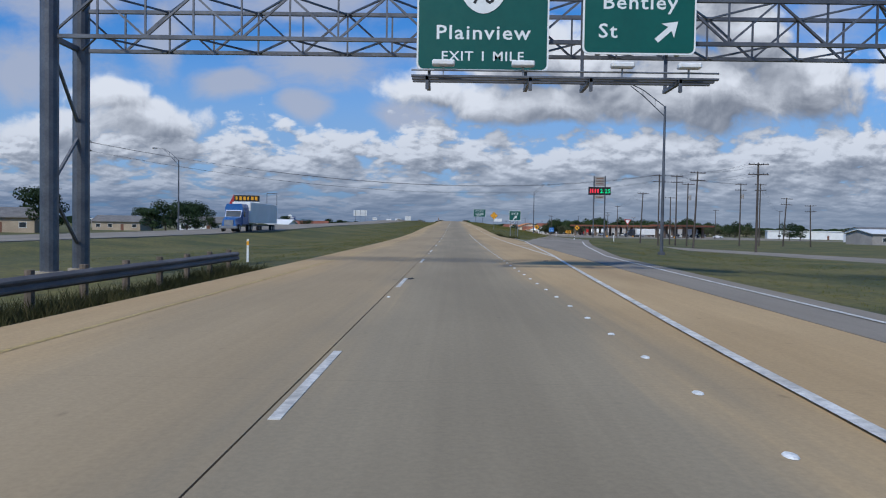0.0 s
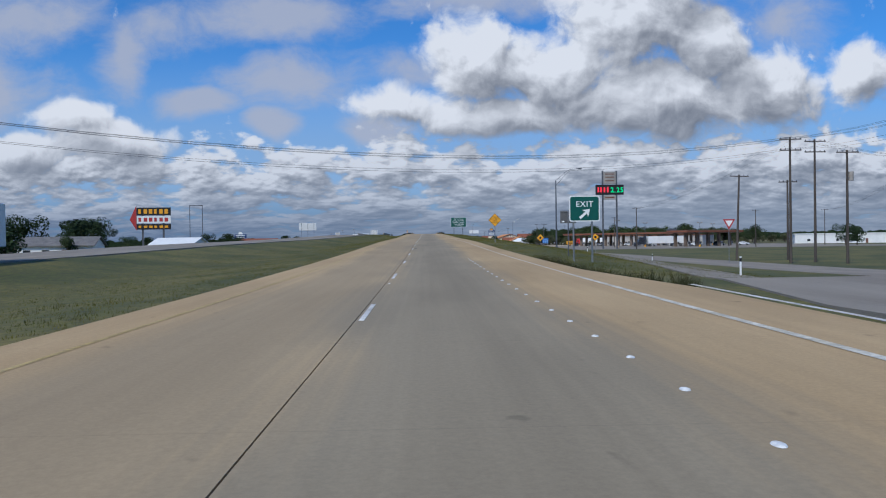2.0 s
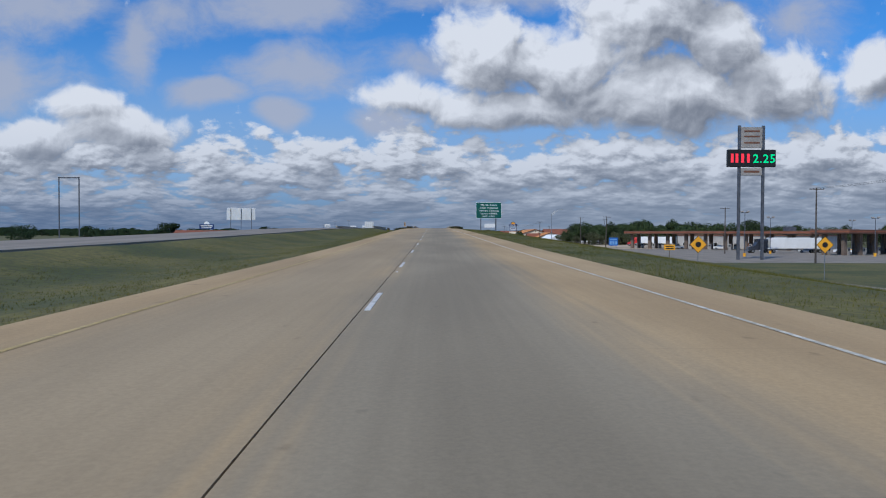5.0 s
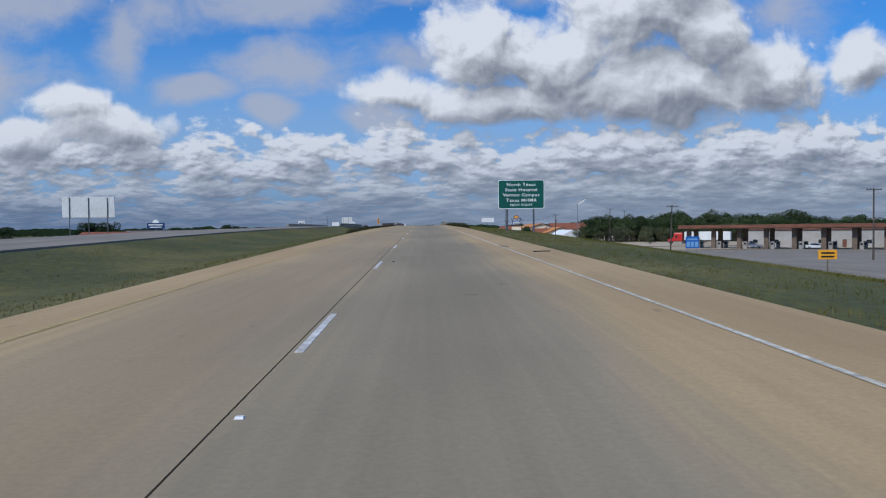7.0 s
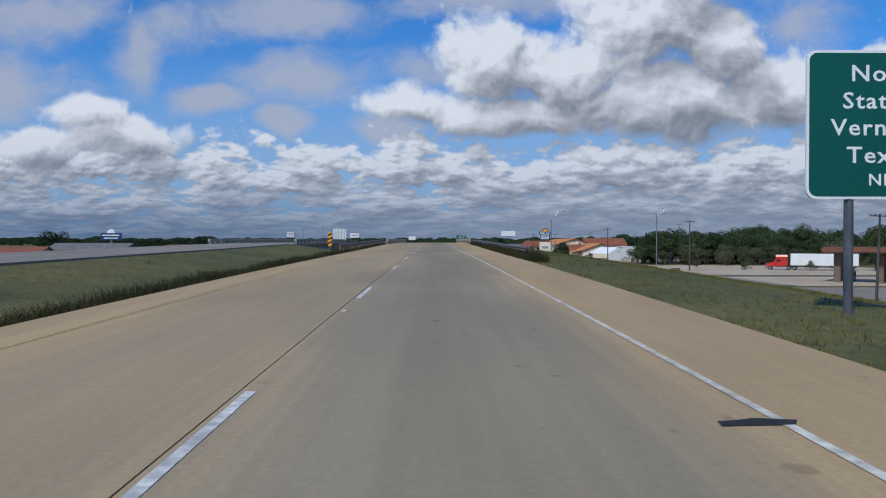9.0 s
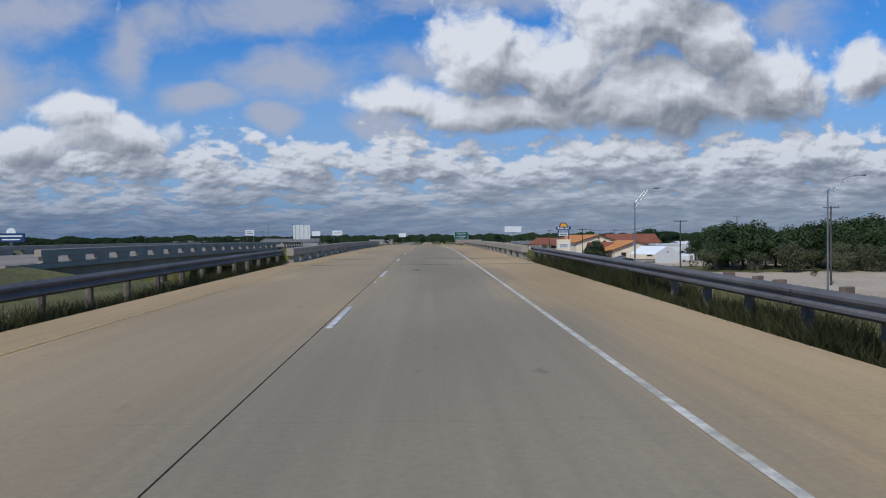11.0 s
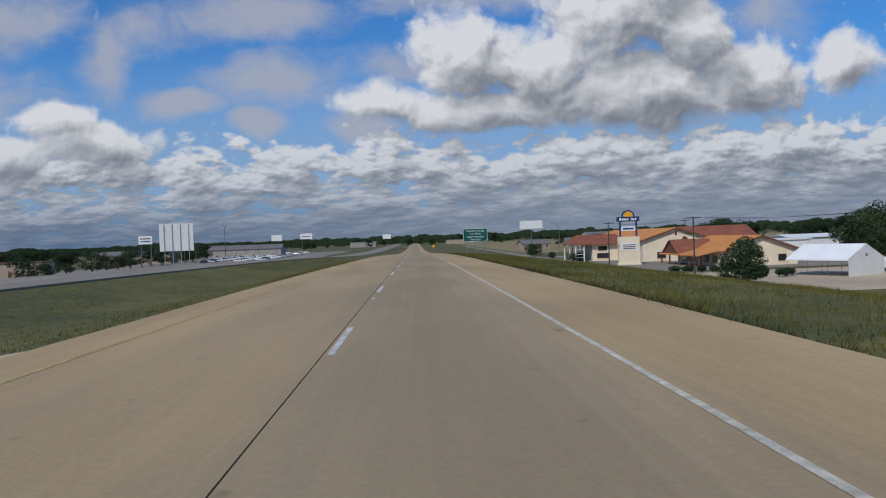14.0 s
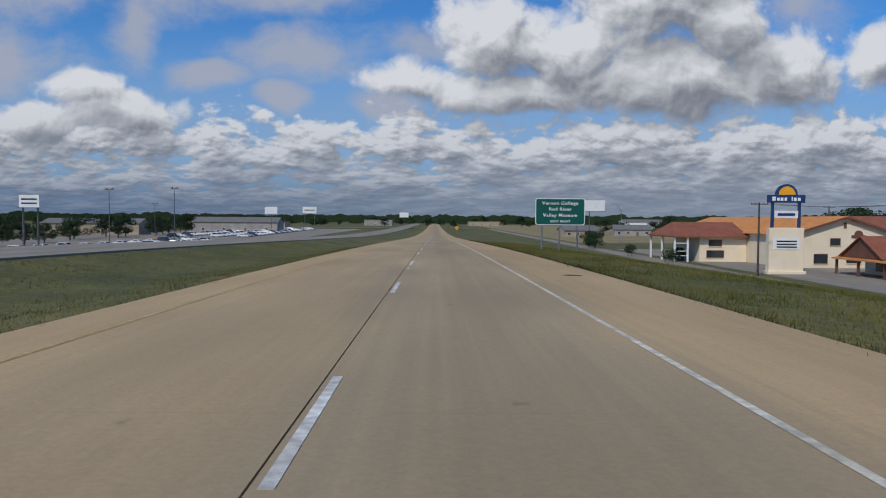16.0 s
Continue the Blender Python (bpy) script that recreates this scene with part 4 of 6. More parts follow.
part("symbol", Geo().plate([(0.1, 2.2), (0.1, 3.0), (-0.1, 3.0), (-0.1, 2.2)], -0.03, -0.021), SIGN_BLACK, w)
yl = thing("yield_sign", "white triangular yield sign with red border seen on a post", "road sign", 38.0, 152.0, 0)
yp = part("panel", Geo().plate([(-0.75, 4.0), (0.75, 4.0), (0, 2.75)], -0.015, 0.015), SIGN_RED, yl)
part("face", Geo().plate([(-0.47, 3.84), (0.47, 3.84), (0, 3.06)], -0.02, -0.014), SIGN_WHITE, yp)
part("post", Geo().tube((0, 0.05, -1.5), (0, 0.05, 3.9), 0.04, n=8), GALV, yl)
bk = thing("reversed_sign", "bare grey back of a small road sign on one post", "road sign", 11.5, 117.4, 0)
part("panel", Geo().box(-0.58, 0.58, -0.02, 0.01, 2.95, 3.86, 0.005), SIGN_BACK, bk)
part("stiffener", Geo().box(-0.56, 0.56, -0.05, -0.02, 3.76, 3.82).box(-0.03, 0.03, -0.045, -0.02, 2.95, 3.76), GALV, bk)
part("label_plate", Geo().box(-0.48, -0.28, -0.03, -0.02, 3.02, 3.12), SIGN_WHITE, bk, "small white label")
part("post", Geo().tube((0.0, 0.05, ground_z(11.5, 117.4) - 0.4), (0.0, 0.05, 3.8), 0.04, n=10), STEEL_DARK, bk)
for x, y, c in ((27.5, 148.6, 0), (19.2, 106.4, 0), (21.6, 91.0, 0), (-9.0, 36.0, 1), (27.0, 180.0, 0)):
    zf = ground_z(x, y)
    d = thing("delineator_post", "slim white roadside delineator post beside the ramp" if not c else "white delineator post with a yellow top band", "delineator", x, y, zf, group="delineator posts")
    part("shaft", Geo().box(-0.055, 0.055, -0.02, 0.02, -0.2, 1.15, 0.01), WHITE, d)
    part("band", Geo().box(-0.057, 0.057, -0.023, 0.023, 0.85, 1.05), SIGN_YELLOW if c else SIGN_BLACK, d)
mk = thing("object_marker", "striped black and yellow object marker at the guardrail end", "road sign", -6.2, 348.0, 0)
part("panel", Geo().box(-0.15, 0.15, -0.01, 0.01, road_z(348) + 0.5, road_z(348) + 1.5), SIGN_YELLOW, mk)
for i in range(3):
    z = road_z(348) + 0.6 + 0.3 * i
    part("stripe", Geo().add([(-0.15, -0.013, z), (0.15, -0.013, z + 0.15), (0.15, -0.013, z + 0.28), (-0.15, -0.013, z + 0.13)], [(0, 1, 2, 3)]), SIGN_BLACK, mk)
part("post", Geo().box(-0.03, 0.03, 0.01, 0.06, road_z(348) - 0.5, road_z(348) + 1.4), GALV, mk)
ys = thing("board_sign", "small yellow board sign with dark bars on a post", "sign", 52.0, 318.0, -1.3)
yb = part("board", Geo().box(-1.2, 1.2, -0.05, 0.05, 1.5, 2.7, 0.02), SIGN_YELLOW, ys)
for z in (2.3, 1.85):
    part("bar", Geo().box(-0.85, 0.85, -0.06, -0.05, z - 0.1, z + 0.12), SIGN_BLACK, yb)
part("post", Geo().box(-0.08, 0.08, -0.04, 0.04, -0.3, 1.5), POST_WOOD, ys)


# ---- street lamps ----
def street_lamp(label, x, y, ztop, arm, zg=None, steel=GALV):
    """A tapered mast with a double-truss arm; arm is its reach along x."""
    zf = ground_z(x, y) if zg is None else zg
    s = thing("street_lamp", label, "street lamp", x, y, zf, group="street lamps")
    h = ztop - zf
    m = part("mast", Geo().tube((0, 0, -0.3), (0, 0, h), 0.13, 0.075, n=10), steel, s)
    part("base", Geo().box(-0.22, 0.22, -0.22, 0.22, -0.3, 0.22, 0.03), steel, m)
    sg = 1 if arm > 0 else -1
    g = Geo()
    up = [(0, h - 0.05), (arm * 0.45, h + 1.15), (arm * 0.7, h + 1.55), (arm, h + 1.65)]
    lo = [(0, h - 0.75), (arm * 0.45, h + 0.75), (arm * 0.7, h + 1.42)]
    for pts in (up, lo):
        for (a, b), (c, d) in zip(pts, pts[1:]):
            g.tube((a, 0, b), (c, 0, d), 0.035, n=6)
    for k in (0.2, 0.45):
        g.tube((arm * k, 0, np.interp(k, [0, 0.45], [h - 0.05, h + 1.15])), (arm * k, 0, np.interp(k, [0, 0.45], [h - 0.75, h + 0.75])), 0.02, n=5)
    part("arm", g, steel, s)
    head = Geo()
    n = 10
    for i, (px, r) in enumerate(((0, 0.06), (0.2, 0.13), (0.5, 0.17), (0.75, 0.12), (0.85, 0.03))):
        head.v += [(arm + sg * px, r * 1.1 * math.cos(2 * math.pi * j / n), h + 1.66 + r * 0.6 * math.sin(2 * math.pi * j / n)) for j in range(n)]
    head.f = [(i * n + j, i * n + (j + 1) % n, (i + 1) * n + (j + 1) % n, (i + 1) * n + j) for i in range(4) for j in range(n)]
    hd = part("lamp_head", head, steel, s)
    part("lens", Geo().box(arm + sg * 0.5 - 0.2, arm + sg * 0.5 + 0.2, -0.11, 0.11, h + 1.53, h + 1.58), LENS, hd)
    return s


# darker steel on these three: their silhouette against the sky is put into the colour
street_lamp("tall galvanized street lamp with a truss arm over the ramp", 16.5, 52.4, 10.6, -3.6, steel=STEEL_DARK)
street_lamp("tall galvanized street lamp with a truss arm beside the ramp", 20.1, 169.3, 10.4, 3.0, steel=STEEL_DARK)
street_lamp("tall galvanized street lamp beyond the opposite road", -38.0, 102.0, 10.6, -3.0, steel=STEEL_DARK)
street_lamp("grey street lamp standing by the cross street", 25.6, 443.0, 10.5, 2.2, -1.3)
street_lamp("grey street lamp at the dirt lot edge", 46.6, 440.0, 11.6, 3.6, -1.3)
street_lamp("distant galvanized street lamp behind the motel", 62.0, 760.0, 10.0, -2.6, -1.3)

# ---- utility poles and wires ----
def utility_pole(x, y, ztop, arms=1, tilt=0.0, label="weathered wooden utility pole with crossarm and insulators", transformer=False):
    zf = ground_z(x, y)
    s = thing("utility_pole", label, "utility pole", x, y, zf, group="utility poles")
    s.matrix_basis = pose(x, y, zf, 0, tilt, 0)
    h = ztop - zf
    part("pole", Geo().tube((0, 0, -0.4), (0, 0, h), 0.17, 0.11, n=9), WOOD, s)
    for k in range(arms):
        z = h - 0.25 - 1.25 * k
        a = part("crossarm", Geo().box(-1.25, 1.25, -0.17, -0.06, z - 0.06, z + 0.06), WOOD, s)
        for px in (-1.15, -0.6, 0.6, 1.15):
            part("insulator", Geo().tube((px, -0.11, z + 0.06), (px, -0.11, z + 0.22), 0.05, 0.03, n=6), GLASS_DARK, a)
    if transformer:
        part("transformer", Geo().tube((0.45, 0, h - 3.4), (0.45, 0, h - 2.4), 0.26, n=12).box(0.1, 0.3, -0.05, 0.05, h - 3.0, h - 2.8), GREY_WALL, s)
    return s


POLES = [(39.5, 91.0, 10.4, 2, 0), (41.2, 119.8, 11.6, 2, 2.0), (43.1, 147.2, 13.2, 2, 0), (48.0, 144.3, 11.3, 1, 0), (47.5, 150.0, 13.3, 2, 0), (43.3, 162.0, 10.3, 1, 2.0),
         (64.7, 160.0, 12.5, 2, 0), (69.0, 160.0, 12.5, 2, 0), (74.3, 160.0, 9.5, 2, 3.0), (80.4, 160.0, 8.0, 2, -2.0), (49.3, 160.0, 9.3, 1, 0), (52.1, 376.0, 9.0, 1, 2.0), (64.0, 470.0, 11.0, 1, 0),
         (104.5, 597.0, 13.2, 1, 0), (50.9, 499.4, 9.7, 1, 0), (49.4, 581.4, 9.1, 1, 0), (46.8, 626.6, 9.2, 1, 0), (84.0, 676.0, 9.8, 1, 0), (75.0, 345.0, 10.5, 1, 0),
         (66.0, 285.0, 11.5, 1, 0), (110.0, 300.0, 11.0, 1, 0), (150.0, 330.0, 12.0, 1, 0), (-52.0, 102.5, 13.3, 2, 0), (-110.0, 200.0, 11.0, 1, 0)]
for i, (x, y, z, n, tilt) in enumerate(POLES):
    utility_pole(x, y, z, n, tilt, transformer=i in (3, 6), label=("weathered wooden utility pole with %s crossarms and insulators" % ("two" if n == 2 else "single")).replace("single crossarms", "a single crossarm") if not tilt else "leaning weathered wooden utility pole with crossarms")


def wire(a, b, sag, label="thin black overhead wire strung between poles", r=0.010):
    cu = bpy.data.curves.new("overhead_wire", "CURVE")
    cu.dimensions, cu.bevel_depth, cu.bevel_resolution = "3D", r, 0
    sp = cu.splines.new("POLY")
    n = 16
    sp.points.add(n)
    a, b = Vector(a), Vector(b)
    for i in range(n + 1):
        k = i / n
        p = a.lerp(b, k)
        sp.points[i].co = (p.x, p.y, p.z - 4 * sag * k * (1 - k), 1)
    temp = bpy.data.objects.new("overhead_wire", cu)
    me = bpy.data.meshes.new_from_object(temp)
    bpy.data.objects.remove(temp)
    me.materials.append(RUBBER)
    tagged(new("overhead_wire", me), label, "overhead wire", "overhead wires")


for i, (dx, dz) in enumerate(((-1.15, 0.15), (-0.6, 0.15), (0.6, 0.15), (1.15, 0.15), (-1.15, -1.1), (1.15, -1.1))):
    wire((43.1 + dx * 0.3, 147.2 + dx, 12.95 + dz), (-52.0 + dx * 0.3, 102.5 + dx, 13.05 + dz), 4.1, "thin black overhead wire crossing above the road", 0.011)
    wire((39.5 + dx, 91.0, 10.15 + dz), (41.2 + dx, 119.8, 11.35 + dz), 0.4)
    wire((41.2 + dx, 119.8, 11.35 + dz), (43.1 + dx, 147.2, 12.95 + dz), 0.4)
    if i < 4:
        wire((43.1 + dx, 147.2, 12.95 + dz), (66.0 + dx, 285.0, 11.25 + dz), 1.6)
        wire((47.5, 150.0 + dx, 13.05 + dz), (64.7, 160.0 + dx, 12.25 + dz), 0.4)
        wire((69.0, 160.0 + dx, 12.25 + dz), (150.0, 330.0 + dx, 11.75 + dz), 2.0)
        wire((49.4 + dx, 581.4, 8.85 + dz), (46.8 + dx, 626.6, 8.95 + dz), 0.8)
        wire((50.9 + dx, 499.4, 9.45 + dz), (49.4 + dx, 581.4, 8.85 + dz), 1.2)


# ---- filling station ----
gs = thing("price_sign", "tall filling station price sign on two dark posts", "price sign", 61.9, 301.0, -1.3)
for x in (-2.3, 2.3):
    part("post", Geo().box(x - 0.24, x + 0.24, -0.22, 0.22, -0.3, 25.7), STEEL_DARK, gs)
top = part("upper_panel", Geo().box(-2.04, 2.04, -0.3, 0.3, 21.4, 25.4, 0.05), GREY_WALL, gs, "faded brown and grey panel")
for z in (24.6, 23.6, 22.4):
    part("bar", Geo().box(-1.5, 1.5, -0.32, -0.30, z - 0.16, z + 0.16), TRIM, top)
part("price_panel", Geo().box(-4.6, 4.6, -0.4, 0.4, 17.8, 21.1, 0.05), SIGN_BLACK, gs, "black price board")
lettering("2.25", 2.3, GREEN_LED, gs, 2.35, -0.42, 18.6, "green lit price digits", name="price_digits")
for x in (-3.8, -2.9, -1.8, -0.7):
    part("price_digit", Geo().box(x - 0.26, x + 0.26, -0.42, -0.40, 18.6, 20.3), RED_LED, gs, "red lit price digit")
low = part("lower_panel", Geo().box(-2.04, 2.04, -0.3, 0.3, 16.2, 17.6, 0.05), GREY_WALL, gs)
part("bar", Geo().box(-1.5, 1.5, -0.32, -0.30, 16.7, 17.1), TRIM, low)


def canopy(x, y, turn, length, depth, ztop, label, rows=2, step=7.0):
    c = thing("fuel_canopy", label, "fuel canopy", x, y, -1.3, turn)
    h = ztop + 1.3
    part("roof", Geo().box(0, length, 0, depth, h - 0.95, h, 0.06), TRIM, c, "flat brown canopy roof")
    part("fascia_stripe", Geo().box(-0.03, length + 0.03, -0.03, depth + 0.03, h - 0.62, h - 0.38), ROOF_RED_SHADED, c, "rust red stripe")
    part("soffit", Geo().box(0.3, length - 0.3, 0.3, depth - 0.3, h - 1.0, h - 0.94), GREY_WALL, c)
    for i in range(int(length // step) + 1):
        for j in range(rows):
            px, py = 2.0 + i * step, depth * (0.25 + 0.5 * j)
            if px > length - 1:
                continue
            part("column", Geo().box(px - 0.55, px + 0.55, py - 0.4, py + 0.4, -0.3, h - 0.96, 0.03), BRICK_COL, c)
            pump = part("fuel_pump", Geo().box(px + 1.0, px + 1.9, py - 0.3, py + 0.3, 0.0, 1.9, 0.05).box(px + 0.6, px + 2.3, py - 0.6, py + 0.6, -0.3, 0.02), GREY_WALL, c)
            part("display", Geo().box(px + 1.15, px + 1.75, py - 0.32, py - 0.3, 1.1, 1.6), GLASS_DARK, pump)
    return c


canopy(69.0, 419.0, -40, 62, 11, 4.9, "long brown flat fuel canopy on brick-clad columns", step=6.5)
canopy(98.0, 330.0, 27, 31, 10, 4.9, "dark brown flat truck fuel canopy on square columns", step=6.0)


def plain_building(name, label, x, y, zf, w, d, h, turn, wall, roof, windows=4, pitch=0.0, door=True, cat="building"):
    b = thing(name, label, cat, x, y, zf, turn)
    if pitch:
        part("wall", Geo().box(0, w, 0, d, -0.3, h), wall, b)
        part("gable", Geo().add([(0.01, 0, h), (0.01, d, h), (0.01, d / 2, h + pitch * 0.96), (w - 0.01, 0, h), (w - 0.01, d, h), (w - 0.01, d / 2, h + pitch * 0.96)], [(0, 2, 1), (3, 4, 5), (0, 3, 5, 2), (1, 2, 5, 4)]), wall, b)
        o = 0.5
        part("roof", Geo().add([(-o, -o, h - 0.05), (w + o, -o, h - 0.05), (w + o, d / 2, h + pitch), (-o, d / 2, h + pitch), (-o, d + o, h - 0.05), (w + o, d + o, h - 0.05),
                                (-o, -o, h + 0.12), (w + o, -o, h + 0.12), (w + o, d / 2, h + pitch + 0.17), (-o, d / 2, h + pitch + 0.17), (-o, d + o, h + 0.12), (w + o, d + o, h + 0.12)],
                               [(6, 7, 8, 9), (9, 8, 11, 10), (0, 3, 2, 1), (3, 4, 5, 2), (0, 1, 7, 6), (4, 10, 11, 5), (0, 6, 9, 3), (3, 9, 10, 4), (1, 2, 8, 7), (2, 5, 11, 8)]), roof, b)
    else:
        part("wall", Geo().box(0, w, 0, d, -0.3, h), wall, b)
        part("roof", Geo().box(-0.3, w + 0.3, -0.3, d + 0.3, h + 0.003, h + 0.45, 0.04), roof, b)
    for i in range(windows):
        px = w * (i + 0.5) / windows
        if door and i == windows // 2:
            part("door", Geo().box(px - 0.5, px + 0.5, -0.05, 0.02, 0.0, 2.1), TRIM, b)
        else:
            win = part("window", Geo().box(px - 0.75, px + 0.75, -0.06, 0.02, 0.95, 2.15), WHITE, b)
            part("pane", Geo().box(px - 0.67, px + 0.67, -0.07, -0.055, 1.03, 2.07), GLASS_DARK, win)
    return b


plain_building("station_store", "low filling station store with walls greyed as shaded and a flat brown roof", 92.0, 430.0, -1.3, 50, 16, 4.6, -40, STORE, TRIM, 9)
plain_building("warehouse", "long low white metal warehouse behind the station", 175.0, 400.0, -1.3, 60, 20, 4.2, -20, WHITE, WHITE, 5)
plain_building("warehouse", "pale metal shed beyond the utility poles", 150.0, 260.0, -1.3, 40, 16, 4.0, 0, WHITE, SHINGLE, 4, 1.6)
plain_building("warehouse", "white and grey low shed by the side road", 120.0, 205.0, -1.3, 30, 12, 3.2, 5, GREY_WALL, WHITE, 4, 1.2)
tk = thing("roof_tank", "dark rooftop unit standing above the canopy", "roof unit", 112.0, 386.0, 3.95)
part("box", Geo().box(-1.6, 1.6, -1, 1, -0.3, 2.2, 0.05), STEEL_DARK, tk)
part("vent", Geo().tube((0, 0, 2.2), (0, 0, 2.6), 0.3, n=10), GALV, tk)
bc = thing("service_sign", "blue roadside service sign with pale symbols by the frontage road", "road sign", 50.0, 358.3, -1.3)
bp = part("panel", Geo().plate([(a, b + 2.95) for a, b in rounded(2.45, 2.15, 0.15)], -0.02, 0.02), BLUE_BIN, bc)
for x in (-0.75, 0.0, 0.75):
    part("symbol", Geo().box(x - 0.26, x + 0.26, -0.032, -0.021, 2.15, 3.05), SIGN_BLUE_PALE, bp, "pale blue symbol")
part("bar", Geo().box(-0.9, 0.9, -0.032, -0.021, 3.4, 3.65), SIGN_BLUE_PALE, bp)
for x in (-0.8, 0.8):
    part("post", Geo().tube((x, 0.06, -0.3), (x, 0.06, 3.9), 0.05, n=8), GALV, bc)
plain_building("low_shed", "low white flat-roofed shed behind the tent", 91.5, 641.0, -1.3, 12, 8, 4.4, 0, WHITE, WHITE, 3)


def lot_light(x, y, ztop, zf=-1.3):
    s = thing("lot_light", "tall steel lot light with paired floodlights", "lot light", x, y, zf, group="lot lights")
    h = ztop - zf
    part("mast", Geo().tube((0, 0, -0.3), (0, 0, h), 0.11, 0.07, n=8), STEEL_DARK, s)
    part("crossbar", Geo().box(-0.8, 0.8, -0.05, 0.05, h - 0.1, h), STEEL_DARK, s)
    for px in (-0.65, 0.65):
        part("floodlight", Geo().box(px - 0.3, px + 0.3, -0.3, 0.2, h, h + 0.35, 0.04), GREY_WALL, s)
    part("base", Geo().tube((0, 0, -0.3), (0, 0, 0.8), 0.3, n=12), SIGN_YELLOW, s, "yellow painted concrete base")


for x, y, z in ((101.0, 325.0, 7.4), (88.0, 348.0, 8.0), (128.0, 380.0, 8.0), (70.0, 322.0, 8.5), (-70.0, 683.0, 12.6), (-62.0, 700.0, 13.6), (-90.0, 760.0, 11.0)):
    lot_light(x, y, z, -1.3 if x > 0 else -0.9)


# ---- vehicles ----
def wheel_parts(parent, spots, r, w, rim=GALV):
    ty = mesh_of("tyre", Geo().tube((-w / 2, 0, 0), (w / 2, 0, 0), r, n=14), RUBBER)
    rm = mesh_of("rim", Geo().tube((-w / 2 - 0.012, 0, 0), (w / 2 + 0.012, 0, 0), r * 0.55, n=10), rim)
    for x, y in spots:
        wh = piece("tyre", ty, parent, pose(x, y, r))
        piece("rim", rm, wh, pose(0, 0, 0))


def semi_truck(label, x, y, zf, turn, paint, box_paint=WHITE):
    t = thing("semi_truck", label, "truck", x, y, zf, turn)
    part("sleeper", Geo().prism([(-1.2, 1.0), (1.2, 1.0), (1.2, 3.3), (1.0, 3.75), (-1.0, 3.75), (-1.2, 3.3)], -4.6, -1.9), paint, t, "painted sleeper cab")
    c = part("hood", Geo().add([(-0.95, -6.9, 0.7), (0.95, -6.9, 0.7), (1.1, -4.6, 0.8), (-1.1, -4.6, 0.8), (-0.8, -6.8, 1.6), (0.8, -6.8, 1.6), (1.05, -5.1, 1.95), (-1.05, -5.1, 1.95), (1.1, -4.6, 2.9), (-1.1, -4.6, 2.9)],
                                [(0, 1, 5, 4), (1, 2, 8, 6, 5), (0, 4, 7, 9, 3), (4, 5, 6, 7), (7, 6, 8, 9), (0, 3, 2, 1)]), paint, t)
    part("windshield", Geo().add([(-0.98, -5.12, 2.02), (0.98, -5.12, 2.02), (1.0, -4.68, 2.8), (-1.0, -4.68, 2.8)], [(0, 1, 2, 3)]), GLASS_DARK, c)
    for s in (-1, 1):
        part("side_window", Geo().box(s * 1.2 - 0.02, s * 1.2 + 0.02, -4.3, -3.5, 2.0, 2.75), GLASS_DARK, t)
    part("grille", Geo().box(-0.6, 0.6, -6.96, -6.88, 0.8, 1.55), GALV, c)
    part("bumper", Geo().box(-1.2, 1.2, -7.15, -6.9, 0.4, 0.75, 0.04), GALV, t)
    part("chassis", Geo().box(-0.5, 0.5, -6.8, 13.2, 0.75, 1.0), STEEL_DARK, t)
    part("trailer_box", Geo().box(-1.3, 1.3, -1.2, 13.6, 1.2, 4.1, 0.05), box_paint, t)
    wheel_parts(t, [(s * 1.0, y) for s in (-1, 1) for y in (-5.9, -1.6, -0.3, 10.9, 12.2)], 0.5, 0.35)
    return t


semi_truck("blue semi truck with white box trailer on the opposite road", -28.3, 101.0, road_z(101), 0, CAR_BLUE)
semi_truck("red semi truck with a white trailer parked on the dirt lot", 92.2, 473.7, -1.25, 238.5, CAR_RED)
semi_truck("dark semi truck with a white trailer beside the fuel canopy", 92.5, 356.0, -1.25, -90, CAR_DARK)
semi_truck("white semi truck parked behind the store", 120.0, 412.0, -1.25, 62, CAR_WHITE)


